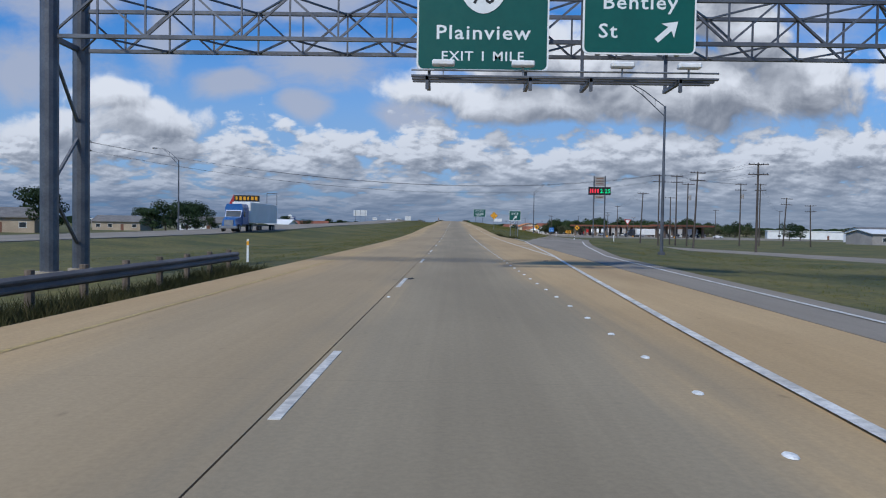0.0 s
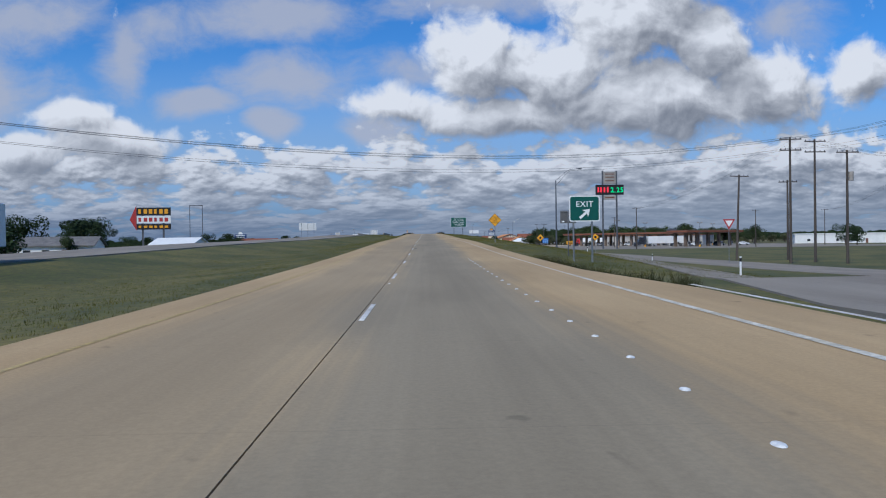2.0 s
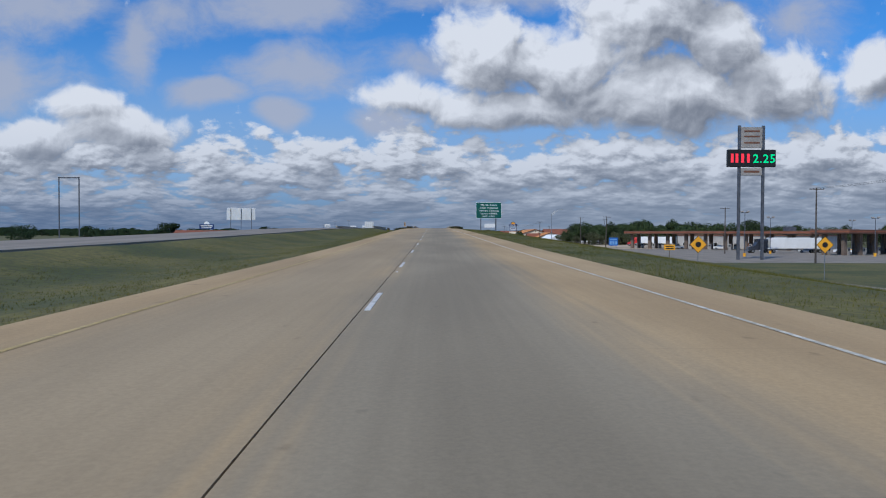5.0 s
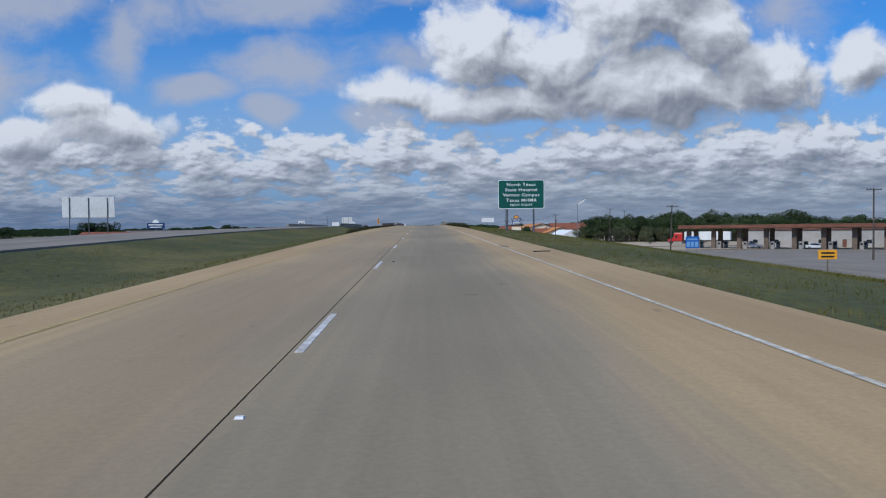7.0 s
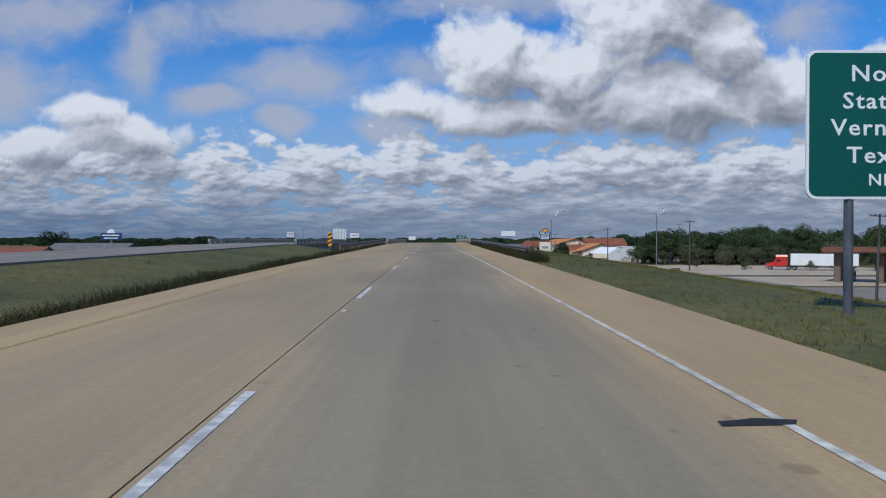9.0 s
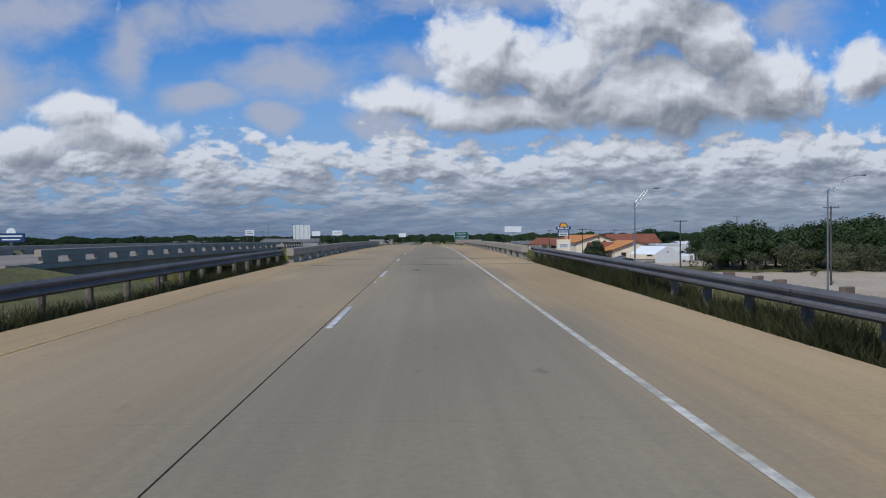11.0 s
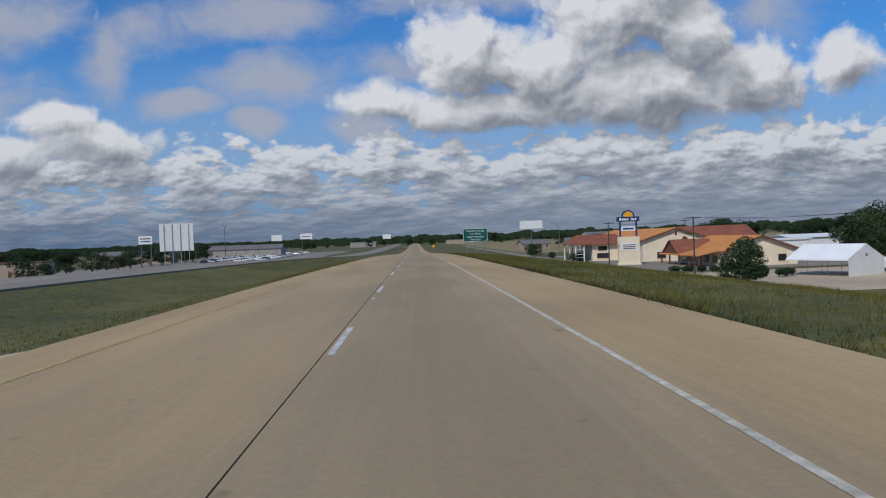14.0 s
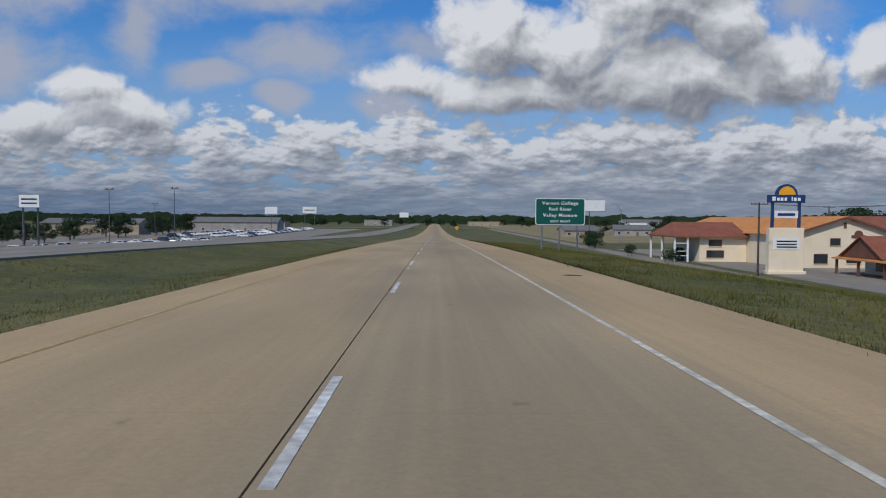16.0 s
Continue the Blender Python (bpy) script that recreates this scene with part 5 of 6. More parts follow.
def build_car(label, paint, suv=False):
    c = thing("car", label, "car", 0, 0, 0, group="parked cars")
    top = 1.75 if suv else 1.42
    tail = 2.15 if suv else 1.55
    body = Geo()
    side = [(-2.25, 0.35), (-2.28, 0.62), (-1.95, 0.86), (-1.1, 0.98), (2.15, 1.0), (2.28, 0.62), (2.22, 0.35)]
    n = len(side)
    body.add([(-0.88, y, z) for y, z in side] + [(0.88, y, z) for y, z in side], [tuple(range(n)), tuple(range(2 * n - 1, n - 1, -1))] + [(i, n + i, n + (i + 1) % n, (i + 1) % n) for i in range(n)])
    part("body", body, paint, c)
    cab = [(-1.1, 0.97), (-0.35, top - 0.04), (0.2, top), (tail - 0.65, top - 0.02), (tail, 0.99)]
    n = len(cab)
    cabin = part("cabin", Geo().add([(-0.84 if z < 1.1 else -0.66, y, z) for y, z in cab] + [(0.84 if z < 1.1 else 0.66, y, z) for y, z in cab],
                                    [tuple(range(n)), tuple(range(2 * n - 1, n - 1, -1))] + [(i, n + i, n + (i + 1) % n, (i + 1) % n) for i in range(n)]), paint, c)
    part("windshield", Geo().add([(-0.76, -1.06, 1.05), (0.76, -1.06, 1.05), (0.62, -0.42, top - 0.07), (-0.62, -0.42, top - 0.07)], [(0, 1, 2, 3)]), GLASS_DARK, cabin)
    for s in (-1, 1):
        part("side_window", Geo().add([(s * 0.845, -0.8, 1.05), (s * 0.845, tail - 0.35, 1.05), (s * 0.70, tail - 0.75, top - 0.12), (s * 0.70, -0.3, top - 0.12)], [(0, 1, 2, 3)]), GLASS_DARK, cabin)
        part("headlight", Geo().box(s * 0.62 - 0.18, s * 0.62 + 0.18, -2.30, -2.24, 0.6, 0.75), LENS, c)
    wheel_parts(c, [(s * 0.8, y) for s in (-1, 1) for y in (-1.4, 1.35)], 0.33, 0.22)
    return c


random.seed(4)
PROTO = [build_car("white parked sedan on the sales lot", CAR_WHITE), build_car("silver parked sedan on the sales lot", CAR_GREY), build_car("dark parked sports utility car on the lot", CAR_DARK, True), build_car("white parked sports utility car on the lot", CAR_WHITE, True)]
SPOTS = []
for row, (xa, ya, xb, yb, n) in enumerate(((-72, 800, -80, 1000, 26), (-82, 800, -92, 1000, 26), (-95, 790, -104, 980, 22), (-70, 655, -66, 745, 12), (-82, 660, -76, 760, 12))):
    for i in range(n):
        k = i / n
        SPOTS.append((xa + (xb - xa) * k, ya + (yb - ya) * k, 80 + random.uniform(-6, 6)))
for x, y in ((96, 366), (104, 360), (111, 355), (118, 349), (86, 412), (97, 402), (135, 365)):
    SPOTS.append((x, y, 55 + random.uniform(-5, 5)))
SPOTS += [(51.5, 671.0, 90), (66, 598, 80), (92, 618, 0)]
for i, (x, y, turn) in enumerate(SPOTS):
    src = PROTO[random.choice((0, 0, 1, 3, 2)) if i >= 4 else i]
    m = pose(x, y, ground_z(x, y) + 0.06, 0, 0, turn)
    if i < 4:
        src.matrix_basis = m
    else:
        copy_thing(src, m)


# ---- motel ----
def gable_wing(name, label, x0, x1, y0, y1, zf, eave, apex, roof_mat, over=0.7, shade=None):
    """A wing whose ridge runs along y, with a gable wall towards -y."""
    w = thing(name, label, "building wing", (x0 + x1) / 2, y0, zf)
    hw, d, e, a = (x1 - x0) / 2, y1 - y0, eave - zf, apex - zf
    part("wall", Geo().prism([(-hw, -0.3), (hw, -0.3), (hw, e), (0, a - 0.15), (-hw, e)], 0, d), STUCCO, w)
    k = (a - e) / hw
    for s, m in ((-1, roof_mat), (1, shade or roof_mat)):
        xo, zo = s * (hw + over), e - over * k
        p = [(0, -over, a), (xo, -over, zo), (xo, d + over, zo), (0, d + over, a)]
        part("roof_slope", Geo().add(p + [(x, y, z + 0.16) for x, y, z in p], [(0, 1, 2, 3), (7, 6, 5, 4), (0, 4, 5, 1), (1, 5, 6, 2), (2, 6, 7, 3), (3, 7, 4, 0)]), m, w)
        part("barge_board", Geo().beam((0, -over - 0.03, a - 0.02), (xo, -over - 0.03, zo - 0.02), 0.06, 0.34), TRIM, w)
    return w


def wall_window(parent, x, z, w, h, y=0.0):
    win = part("window", Geo().box(x - w / 2 - 0.08, x + w / 2 + 0.08, y - 0.06, y + 0.02, z - h / 2 - 0.08, z + h / 2 + 0.08), TRIM, parent)
    part("pane", Geo().box(x - w / 2, x + w / 2, y - 0.075, y - 0.055, z - h / 2, z + h / 2), GLASS_DARK, win)
    part("sill", Geo().box(x - w / 2 - 0.15, x + w / 2 + 0.15, y - 0.14, y, z - h / 2 - 0.16, z - h / 2 - 0.08), STUCCO, win)


A = gable_wing("motel_main_wing", "cream stucco motel wing with an orange tile gable roof", 60.7, 78.7, 645.0, 703.0, -1.2, 4.4, 7.3, ROOF)
wall_window(A, -1.6, 4.35, 1.6, 1.1)
wall_window(A, -4.0, 1.5, 2.2, 1.5)
wall_window(A, 1.6, 1.5, 2.4, 1.3)
part("gable_vent", Geo().box(-0.25, 0.25, -0.06, 0.0, 6.6, 7.6), TRIM, A)
part("wall_emblem", Geo().plate([(1.1, 5.0), (3.5, 5.0), (3.5, 5.5), (1.1, 5.5)], -0.1, -0.01), TRIM, A, "dark half-round wall emblem")
part("emblem_disc", Geo().plate([(2.3 + 0.75 * math.cos(a), 5.55 + 0.75 * math.sin(a)) for a in [math.pi * i / 10 for i in range(11)]], -0.1, -0.01), TRIM, A)
part("downpipe", Geo().box(3.9, 4.02, -0.14, -0.02, 0.0, 4.9), TRIM, A)
B = gable_wing("motel_lobby_wing", "cream stucco lobby wing with a bright orange roof and porch", 66.0, 81.5, 607.0, 633.0, -1.2, 2.1, 5.0, ROOF)
# porch roof and posts on the road side of the lobby
part("porch_roof", Geo().add([(-8.4, 2, 3.15), (-12.9, 2, 2.2), (-12.9, 26, 2.2), (-8.4, 26, 3.15), (-8.4, 2, 3.3), (-12.9, 2, 2.4), (-12.9, 26, 2.4), (-8.4, 26, 3.3)], [(0, 3, 2, 1), (4, 5, 6, 7), (0, 1, 5, 4), (1, 2, 6, 5), (2, 3, 7, 6), (3, 0, 4, 7)]), ROOF, B)
for y in (2.5, 8, 14, 20, 25.5):
    part("porch_post", Geo().box(-12.5, -12.2, y - 0.15, y + 0.15, -0.2, 2.3), TRIM, B)
for y in (5, 9.5, 17, 22):
    win = part("window", Geo().box(-7.82, -7.74, y - 1.3, y + 1.3, 0.5, 2.2), TRIM, B)
    part("pane", Geo().box(-7.84, -7.815, y - 1.2, y + 1.2, 0.6, 2.1), GLASS_DARK, win)
part("lobby_door", Geo().box(-7.83, -7.74, 12.4, 14.2, 0.0, 2.2), GLASS_DARK, B)
for s, m in ((-1, ROOF), (1, ROOF_RED_SHADED)):
    # small cross gable over the lobby door
    yc, yw = 19.5, 5.2
    p = [(-12.6, yc, 5.6), (-12.6, yc + s * yw, 2.6), (-3.0, yc + s * yw, 2.6), (-3.0, yc, 5.6)]
    part("porch_gable_roof", Geo().add(p + [(x, y, z + 0.15) for x, y, z in p], [(0, 1, 2, 3), (7, 6, 5, 4), (0, 4, 5, 1), (1, 5, 6, 2), (2, 6, 7, 3), (3, 7, 4, 0)]), ROOF_RED_SHADED, B)
part("porch_gable_wall", Geo().add([(-12.3, 14.6, 2.6), (-12.3, 24.4, 2.6), (-12.3, 19.5, 5.45), (-12.1, 14.6, 2.6), (-12.1, 24.4, 2.6), (-12.1, 19.5, 5.45)], [(0, 1, 2), (5, 4, 3), (0, 3, 4, 1), (1, 4, 5, 2), (2, 5, 3, 0)]), TRIM, B)
wall_window(B, -4.5, 1.5, 1.6, 1.3)
wall_window(B, 4.5, 1.5, 1.6, 1.3)
# shade on the slopes of these two wings is put into their darker roof colour
C = thing("motel_rear_wing", "cream stucco rear wing under a roof coloured as shaded tile", "building wing", 78.9, 662.0, -1.2)
part("wall", Geo().box(0, 20.5, 0, 16, -0.3, 5.0), STUCCO, C)
part("roof", Geo().add([(-0.5, -0.8, 4.9), (21.3, -0.8, 4.9), (21.3, 8, 8.7), (-0.5, 8, 8.7), (21.3, 16.8, 4.9), (-0.5, 16.8, 4.9), (-0.5, -0.8, 5.1), (21.3, -0.8, 5.1), (21.3, 8, 8.9), (-0.5, 8, 8.9), (21.3, 16.8, 5.1), (-0.5, 16.8, 5.1)],
                       [(6, 7, 8, 9), (9, 8, 10, 11), (0, 3, 2, 1), (3, 5, 4, 2), (0, 1, 7, 6), (5, 11, 10, 4), (0, 6, 9, 3), (3, 9, 11, 5), (1, 2, 8, 7), (2, 4, 10, 8)]), ROOF_RED_SHADED, C)
for i in range(3):
    wall_window(C, 4 + 6 * i, 1.9, 1.8, 1.4)
D = thing("motel_portico_wing", "low cream motel front with roof coloured as shaded tile and white portico posts", "building wing", 60.6, 662.0, -1.2)
part("wall", Geo().box(-9.0, 0, 0, 14, -0.3, 4.7), STUCCO, D)
part("roof", Geo().add([(-14.5, -1.2, 4.6), (0, -1.2, 4.6), (0, 7, 7.3), (-12.0, 7, 7.3), (0, 15, 4.6), (-14.5, 15, 4.6), (-14.5, -1.2, 4.85), (0, -1.2, 4.85), (0, 7, 7.5), (-12.0, 7, 7.5), (0, 15, 4.85), (-14.5, 15, 4.85)],
                       [(6, 7, 8, 9), (9, 8, 10, 11), (6, 9, 11), (0, 1, 2, 3), (3, 2, 4, 5), (0, 3, 5), (0, 6, 7, 1), (4, 10, 11, 5), (5, 11, 6, 0), (1, 7, 8, 2), (2, 8, 10, 4)]), ROOF_RED_SHADED, D)
wall_window(D, -6.0, 3.5, 2.4, 1.1)
wall_window(D, -6.0, 1.4, 3.2, 1.3)
for x in (-14.0, -11.5):
    for y in (-0.6, 7, 14.4):
        part("portico_post", Geo().box(x - 0.17, x + 0.17, y - 0.17, y + 0.17, -0.3, 4.62, 0.02), WHITE, D)
for z in (1.0, 1.9, 3.4):
    part("portico_rail", Geo().box(-13.8, -11.7, -0.66, -0.54, z, z + 0.14), WHITE, D)

ms = thing("motel_sign", "motel roadside sign with a yellow half sun over a blue panel", "motel sign", 53.0, 631.5, -1.3)
mo = part("monument", Geo().box(-2.6, 2.6, -0.5, 0.5, 0.4, 6.9, 0.05).box(-2.9, 2.9, -0.8, 0.8, -0.3, 0.5, 0.05), STUCCO, ms, "cream stucco monument base")
part("letter_board", Geo().box(-2.0, 2.0, -0.56, -0.49, 3.7, 5.4), WHITE, mo, "white letter board")
for z in (4.9, 4.45, 4.05):
    part("bar", Geo().box(-1.5, 1.5, -0.58, -0.56, z - 0.1, z + 0.1), SIGN_BLACK, mo)
for x in (-2.0, 2.0):
    part("post", Geo().box(x - 0.18, x + 0.18, -0.18, 0.18, 6.8, 10.8), SIGN_BLUE, ms)
part("small_panel", Geo().box(-1.75, 1.75, -0.2, 0.2, 8.3, 9.4, 0.03), WHITE, ms)
part("bar", Geo().box(-1.3, 1.3, -0.22, -0.2, 8.65, 9.05), SIGN_BLUE, ms)
mp = part("name_panel", Geo().box(-2.75, 2.75, -0.3, 0.3, 10.6, 11.75, 0.04), SIGN_BLUE, ms, "deep blue name panel")
for i, (x, w) in enumerate(((-1.95, 0.5), (-1.3, 0.4), (-0.75, 0.4), (-0.2, 0.36), (0.75, 0.16), (1.2, 0.42), (1.8, 0.42))):
    part("bar", Geo().box(x - w / 2, x + w / 2, -0.32, -0.3, 10.88, 11.5 if i in (0, 4) else 11.35), SIGN_WHITE, mp)
arc = [math.pi * i / 16 for i in range(17)]
part("sun_rim", Geo().plate([(1.6 * math.cos(a), 11.75 + 1.6 * math.sin(a)) for a in arc], -0.25, 0.25), SIGN_BLUE, ms, "blue half-round rim")
part("sun_disc", Geo().plate([(1.25 * math.cos(a), 11.76 + 1.25 * math.sin(a)) for a in arc], -0.3, -0.25), SIGN_YELLOW, ms, "yellow half sun")

# ---- white tent and shed ----
te = thing("party_tent", "white canvas frame tent with one closed end wall", "tent", 71.5, 568.5, -1.3, 28)
te.matrix_basis = te.matrix_basis @ Matrix.Diagonal((1, 0.72, 1, 1))
for x in (-4.7, 4.7):
    for y in (0, 4.6, 9.2, 14):
        part("pole", Geo().tube((x, y, -0.2), (x, y, 2.75), 0.05, n=8), GALV, te)
part("roof", Geo().add([(-5, -0.3, 2.7), (5, -0.3, 2.7), (0, -0.3, 5.0), (-5, 14.3, 2.7), (5, 14.3, 2.7), (0, 14.3, 5.0), (-5, -0.3, 2.5), (5, -0.3, 2.5), (-5, 14.3, 2.5), (5, 14.3, 2.5)],
                       [(0, 2, 5, 3), (2, 1, 4, 5), (0, 3, 8, 6), (1, 7, 9, 4)]), CANVAS, te)
en = part("end_wall", Geo().add([(-4.9, -0.25, 0), (4.9, -0.25, 0), (4.9, -0.25, 2.7), (0, -0.25, 4.95), (-4.9, -0.25, 2.7), (-4.9, -0.2, 0), (4.9, -0.2, 0), (4.9, -0.2, 2.7), (0, -0.2, 4.95), (-4.9, -0.2, 2.7)],
                               [(0, 1, 2, 3, 4), (9, 8, 7, 6, 5), (0, 5, 6, 1), (1, 6, 7, 2), (2, 7, 8, 3), (3, 8, 9, 4), (4, 9, 5, 0)]), CANVAS, te)
part("vent", Geo().box(-0.35, 0.35, -0.27, -0.25, 3.0, 3.5), GREY_WALL, en)
tr = thing("small_trailer", "small rounded white cargo trailer beside the tent", "trailer", 80.5, 573.5, -1.3, 20)
part("body", Geo().plate([(-1.1, 0.5), (1.1, 0.5), (1.1, 1.9), (0.7, 2.4), (-0.7, 2.4), (-1.1, 1.9)], 0, 3.6), WHITE, tr)
part("door", Geo().box(-0.6, 0.6, -0.03, 0.0, 0.6, 2.0), GREY_WALL, tr)
wheel_parts(tr, [(-1.15, 1.9), (1.15, 1.9)], 0.33, 0.2)
plain_building("white_shed", "low white metal shed at the edge of the woods", 108.0, 660.0, -1.3, 20, 12, 4.6, 0, WHITE, WHITE, 4, 0.8)

# ---- billboards ----
def billboard(label, x, y, zf, w, z0, z1, turn=0.0, legs=3, face=None, bars=0, frame=STEEL_DARK, behind=False):
    b = thing("billboard", label, "billboard", x, y, zf, turn)
    z0, z1 = z0 - zf, z1 - zf
    p = part("panel", Geo().box(-w / 2, w / 2, -0.12, 0.12, z0, z1, 0.02), face or WHITE, b)
    for i in range(legs):
        px = -w * 0.36 + w * 0.72 * i / max(legs - 1, 1) if legs > 1 else 0
        ya = -0.20 if behind else 0.13
        lw = 0.05 if behind else 0.10
        part("leg", Geo().box(px - lw, px + lw, ya, ya + (0.07 if behind else 0.32), -0.3, z1 - 0.1), frame, b)
    if not behind:
        part("catwalk", Geo().box(-w / 2, w / 2, -0.9, -0.15, z0 - 0.12, z0 - 0.05), frame, b)
    for i in range(bars):
        zz = z1 - (z1 - z0) * (i + 1) / (bars + 1)
        part("bar", Geo().box(-w * 0.38, w * 0.38, -0.14, -0.12, zz - 0.12 * (z1 - z0) / 2, zz + 0.12 * (z1 - z0) / 2), SIGN_BLACK if i == 0 else SIGN_BLUE, p)
    return b


billboard("blank white billboard on wooden legs beside the field", 46.0, 734.0, -1.3, 8.8, 9.2, 12.3, legs=1)
billboard("tall blank white billboard back with vertical ribs", -35.2, 570.0, -0.9, 4.9, 6.5, 10.7, 12, 4, behind=True, frame=GREY_WALL)
billboard("white dealer billboard with dark bars on two legs", -71.0, 654.0, -0.9, 3.6, 8.2, 10.4, 0, 2, None, 2)
billboard("white billboard above the sales lot", -78.0, 873.0, -0.9, 6.0, 8.6, 12.0, 0, 1)
billboard("white and red billboard above the sales lot", -72.0, 945.0, -0.9, 8.0, 9.4, 13.2, 0, 2, None, 1)
billboard("distant white billboard beyond the crossing", -30.0, 1250.0, -0.9, 9.0, 8.0, 13.0, 0, 1)
billboard("pale billboard seen from behind with three dark legs", -40.5, 320.0, -0.9, 6.0, 6.4, 9.0, 15, 3, behind=True)
gb = thing("store_sign", "old store sign with striped panels and a red arrow edge", "store sign", -82.0, 286.6, -0.9, 10)
for x in (-3.0, 3.0):
    part("post", Geo().box(x - 0.25, x + 0.25, 0.1, 0.6, -0.3, 14.3), STEEL_DARK, gb)
for z0, z1, m, m2 in ((11.9, 14.3, SIGN_BLACK, SIGN_YELLOW), (9.5, 11.7, SIGN_WHITE, SIGN_RED), (7.6, 9.3, SIGN_BLACK, SIGN_YELLOW)):
    p = part("panel", Geo().box(-4.6, 5.2, -0.2, 0.2, z0, z1, 0.03), m, gb)
    for i in range(6):
        xa = -4.1 + i * 1.5
        part("bar", Geo().box(xa, xa + (1.0 if i % 3 else 0.75), -0.22, -0.2, z0 + 0.5, z1 - 0.5), m2, p)
part("arrow_edge", Geo().plate([(-4.7, 14.8), (-6.6, 10.6), (-4.7, 7.4)], -0.25, 0.25), SIGN_RED, gb, "red arrow-shaped edge")
gf = thing("empty_sign", "empty dark steel sign frame beyond the opposite road", "sign", -83.0, 331.0, -0.9)
part("leg", Geo().box(-2.4, -2.2, -0.1, 0.1, -0.3, 17.2), STEEL_DARK, gf)
part("leg", Geo().box(2.2, 2.4, -0.1, 0.1, -0.3, 17.2), STEEL_DARK, gf)
part("crossbar", Geo().box(-2.4, 2.4, -0.1, 0.1, 17.0, 17.3), STEEL_DARK, gf)
rs = thing("restaurant_sign", "dark roadside sign with a white round cap", "sign", -136.0, 600.0, -0.9)
part("post", Geo().box(-0.4, 0.4, -0.2, 0.2, -0.3, 7.5), STEEL_DARK, rs)
part("panel", Geo().box(-4.4, 4.4, -0.25, 0.25, 7.2, 10.2, 0.04), SIGN_BLUE, rs)
part("bar", Geo().box(-3.6, 3.6, -0.27, -0.25, 9.0, 9.5), SIGN_WHITE, rs)
part("bar", Geo().box(-3.0, 3.0, -0.27, -0.25, 7.9, 8.3), SIGN_WHITE, rs)
part("cap", Geo().plate([(1.7 * math.cos(a), 10.2 + 1.7 * math.sin(a)) for a in arc], -0.2, 0.2), SIGN_WHITE, rs)

# ---- houses and town buildings ----
for i, (x, y, w, d, h, turn, wl, rf, pt) in enumerate(((-100, 140, 18, 10, 3.0, 5, TAN_WALL, SHINGLE, 2.0), (-80, 210, 14, 9, 2.8, 10, WHITE, SHINGLE, 1.8), (-118, 235, 16, 9, 2.8, 0, TAN_WALL, SHINGLE, 2.0), (-62, 232, 10, 8, 2.8, -8, WHITE, WHITE, 1.5),
                                                       (-178, 352, 30, 14, 4.0, 0, GREY_WALL, WHITE, 0), (-95, 430, 20, 12, 3.5, 5, TAN_WALL, ROOF_RED_SHADED, 2.0), (-120, 520, 24, 12, 4.0, 0, GREY_WALL, SHINGLE, 2.0), (-150, 700, 26, 14, 4.5, 10, TAN_WALL, TRIM, 0),
                                                       (-165, 830, 40, 16, 4.8, 4, TAN_WALL, SHINGLE, 2.0), (-125, 900, 44, 16, 5.2, 0, GREY_WALL, SHINGLE, 2.5), (-140, 1010, 40, 18, 5.0, 0, TAN_WALL, TRIM, 0), (60, 850, 16, 10, 3.0, 10, TAN_WALL, SHINGLE, 2.2), (90, 880, 18, 10, 3.2, -5, GREY_WALL, SHINGLE, 2.2),
                                                       (-75, 1300, 30, 25, 6.0, 0, GREY_WALL, SHINGLE, 0), (40, 1350, 40, 25, 5.0, 0, TAN_WALL, SHINGLE, 0), (-230, 1200, 60, 30, 8.0, 0, TAN_WALL, TRIM, 0), (180, 1200, 40, 25, 6.0, 0, WHITE, SHINGLE, 2.5))):
    plain_building("house" if pt else "shop", ("low house with %s walls and a pitched roof" if pt else "flat-roofed low building with %s walls") % {"tan_wall": "tan", "white_painted_metal": "white", "grey_wall": "grey"}[wl.name.split(".")[0]], x, y, lane_base(x, y), w, d, h, turn, wl, rf, 4, pt)


# ---- trees ----
def leaf_cloud(rng, lobes, count, size):
    """Many small tilted leaf sprays on the skin and inside of several lobes."""
    g = Geo()
    weights = [r[3] * r[4] for r in lobes]
    for _ in range(count):
        cx, cy, cz, r, rz = rng.choices(lobes, weights)[0]
        while True:
            d = Vector((rng.gauss(0, 1), rng.gauss(0, 1), rng.gauss(0, 1)))
            if d.length > 0.1:
                break
        d.normalize()
        k = 0.62 + 0.42 * rng.random() ** 0.6
        c = Vector((cx + d.x * r * k, cy + d.y * r * k, cz + d.z * rz * k))
        n = (d + Vector((rng.uniform(-0.7, 0.7), rng.uniform(-0.7, 0.7), rng.uniform(-0.3, 0.9)))).normalized()
        s = n.cross(Vector((rng.uniform(-1, 1), rng.uniform(-1, 1), rng.uniform(-1, 1)))).normalized()
        t = n.cross(s)
        w = size * rng.uniform(0.6, 1.4)
        p = [c + s * w * 0.5 * math.cos(a) * rng.uniform(0.5, 1.1) + t * w * 0.5 * math.sin(a) * rng.uniform(0.5, 1.1) + n * rng.uniform(-0.1, 0.1) * w for a in (0.3, 1.9, 3.4, 5.0)]
        g.add(p, [(0, 1, 2, 3)])
    return g


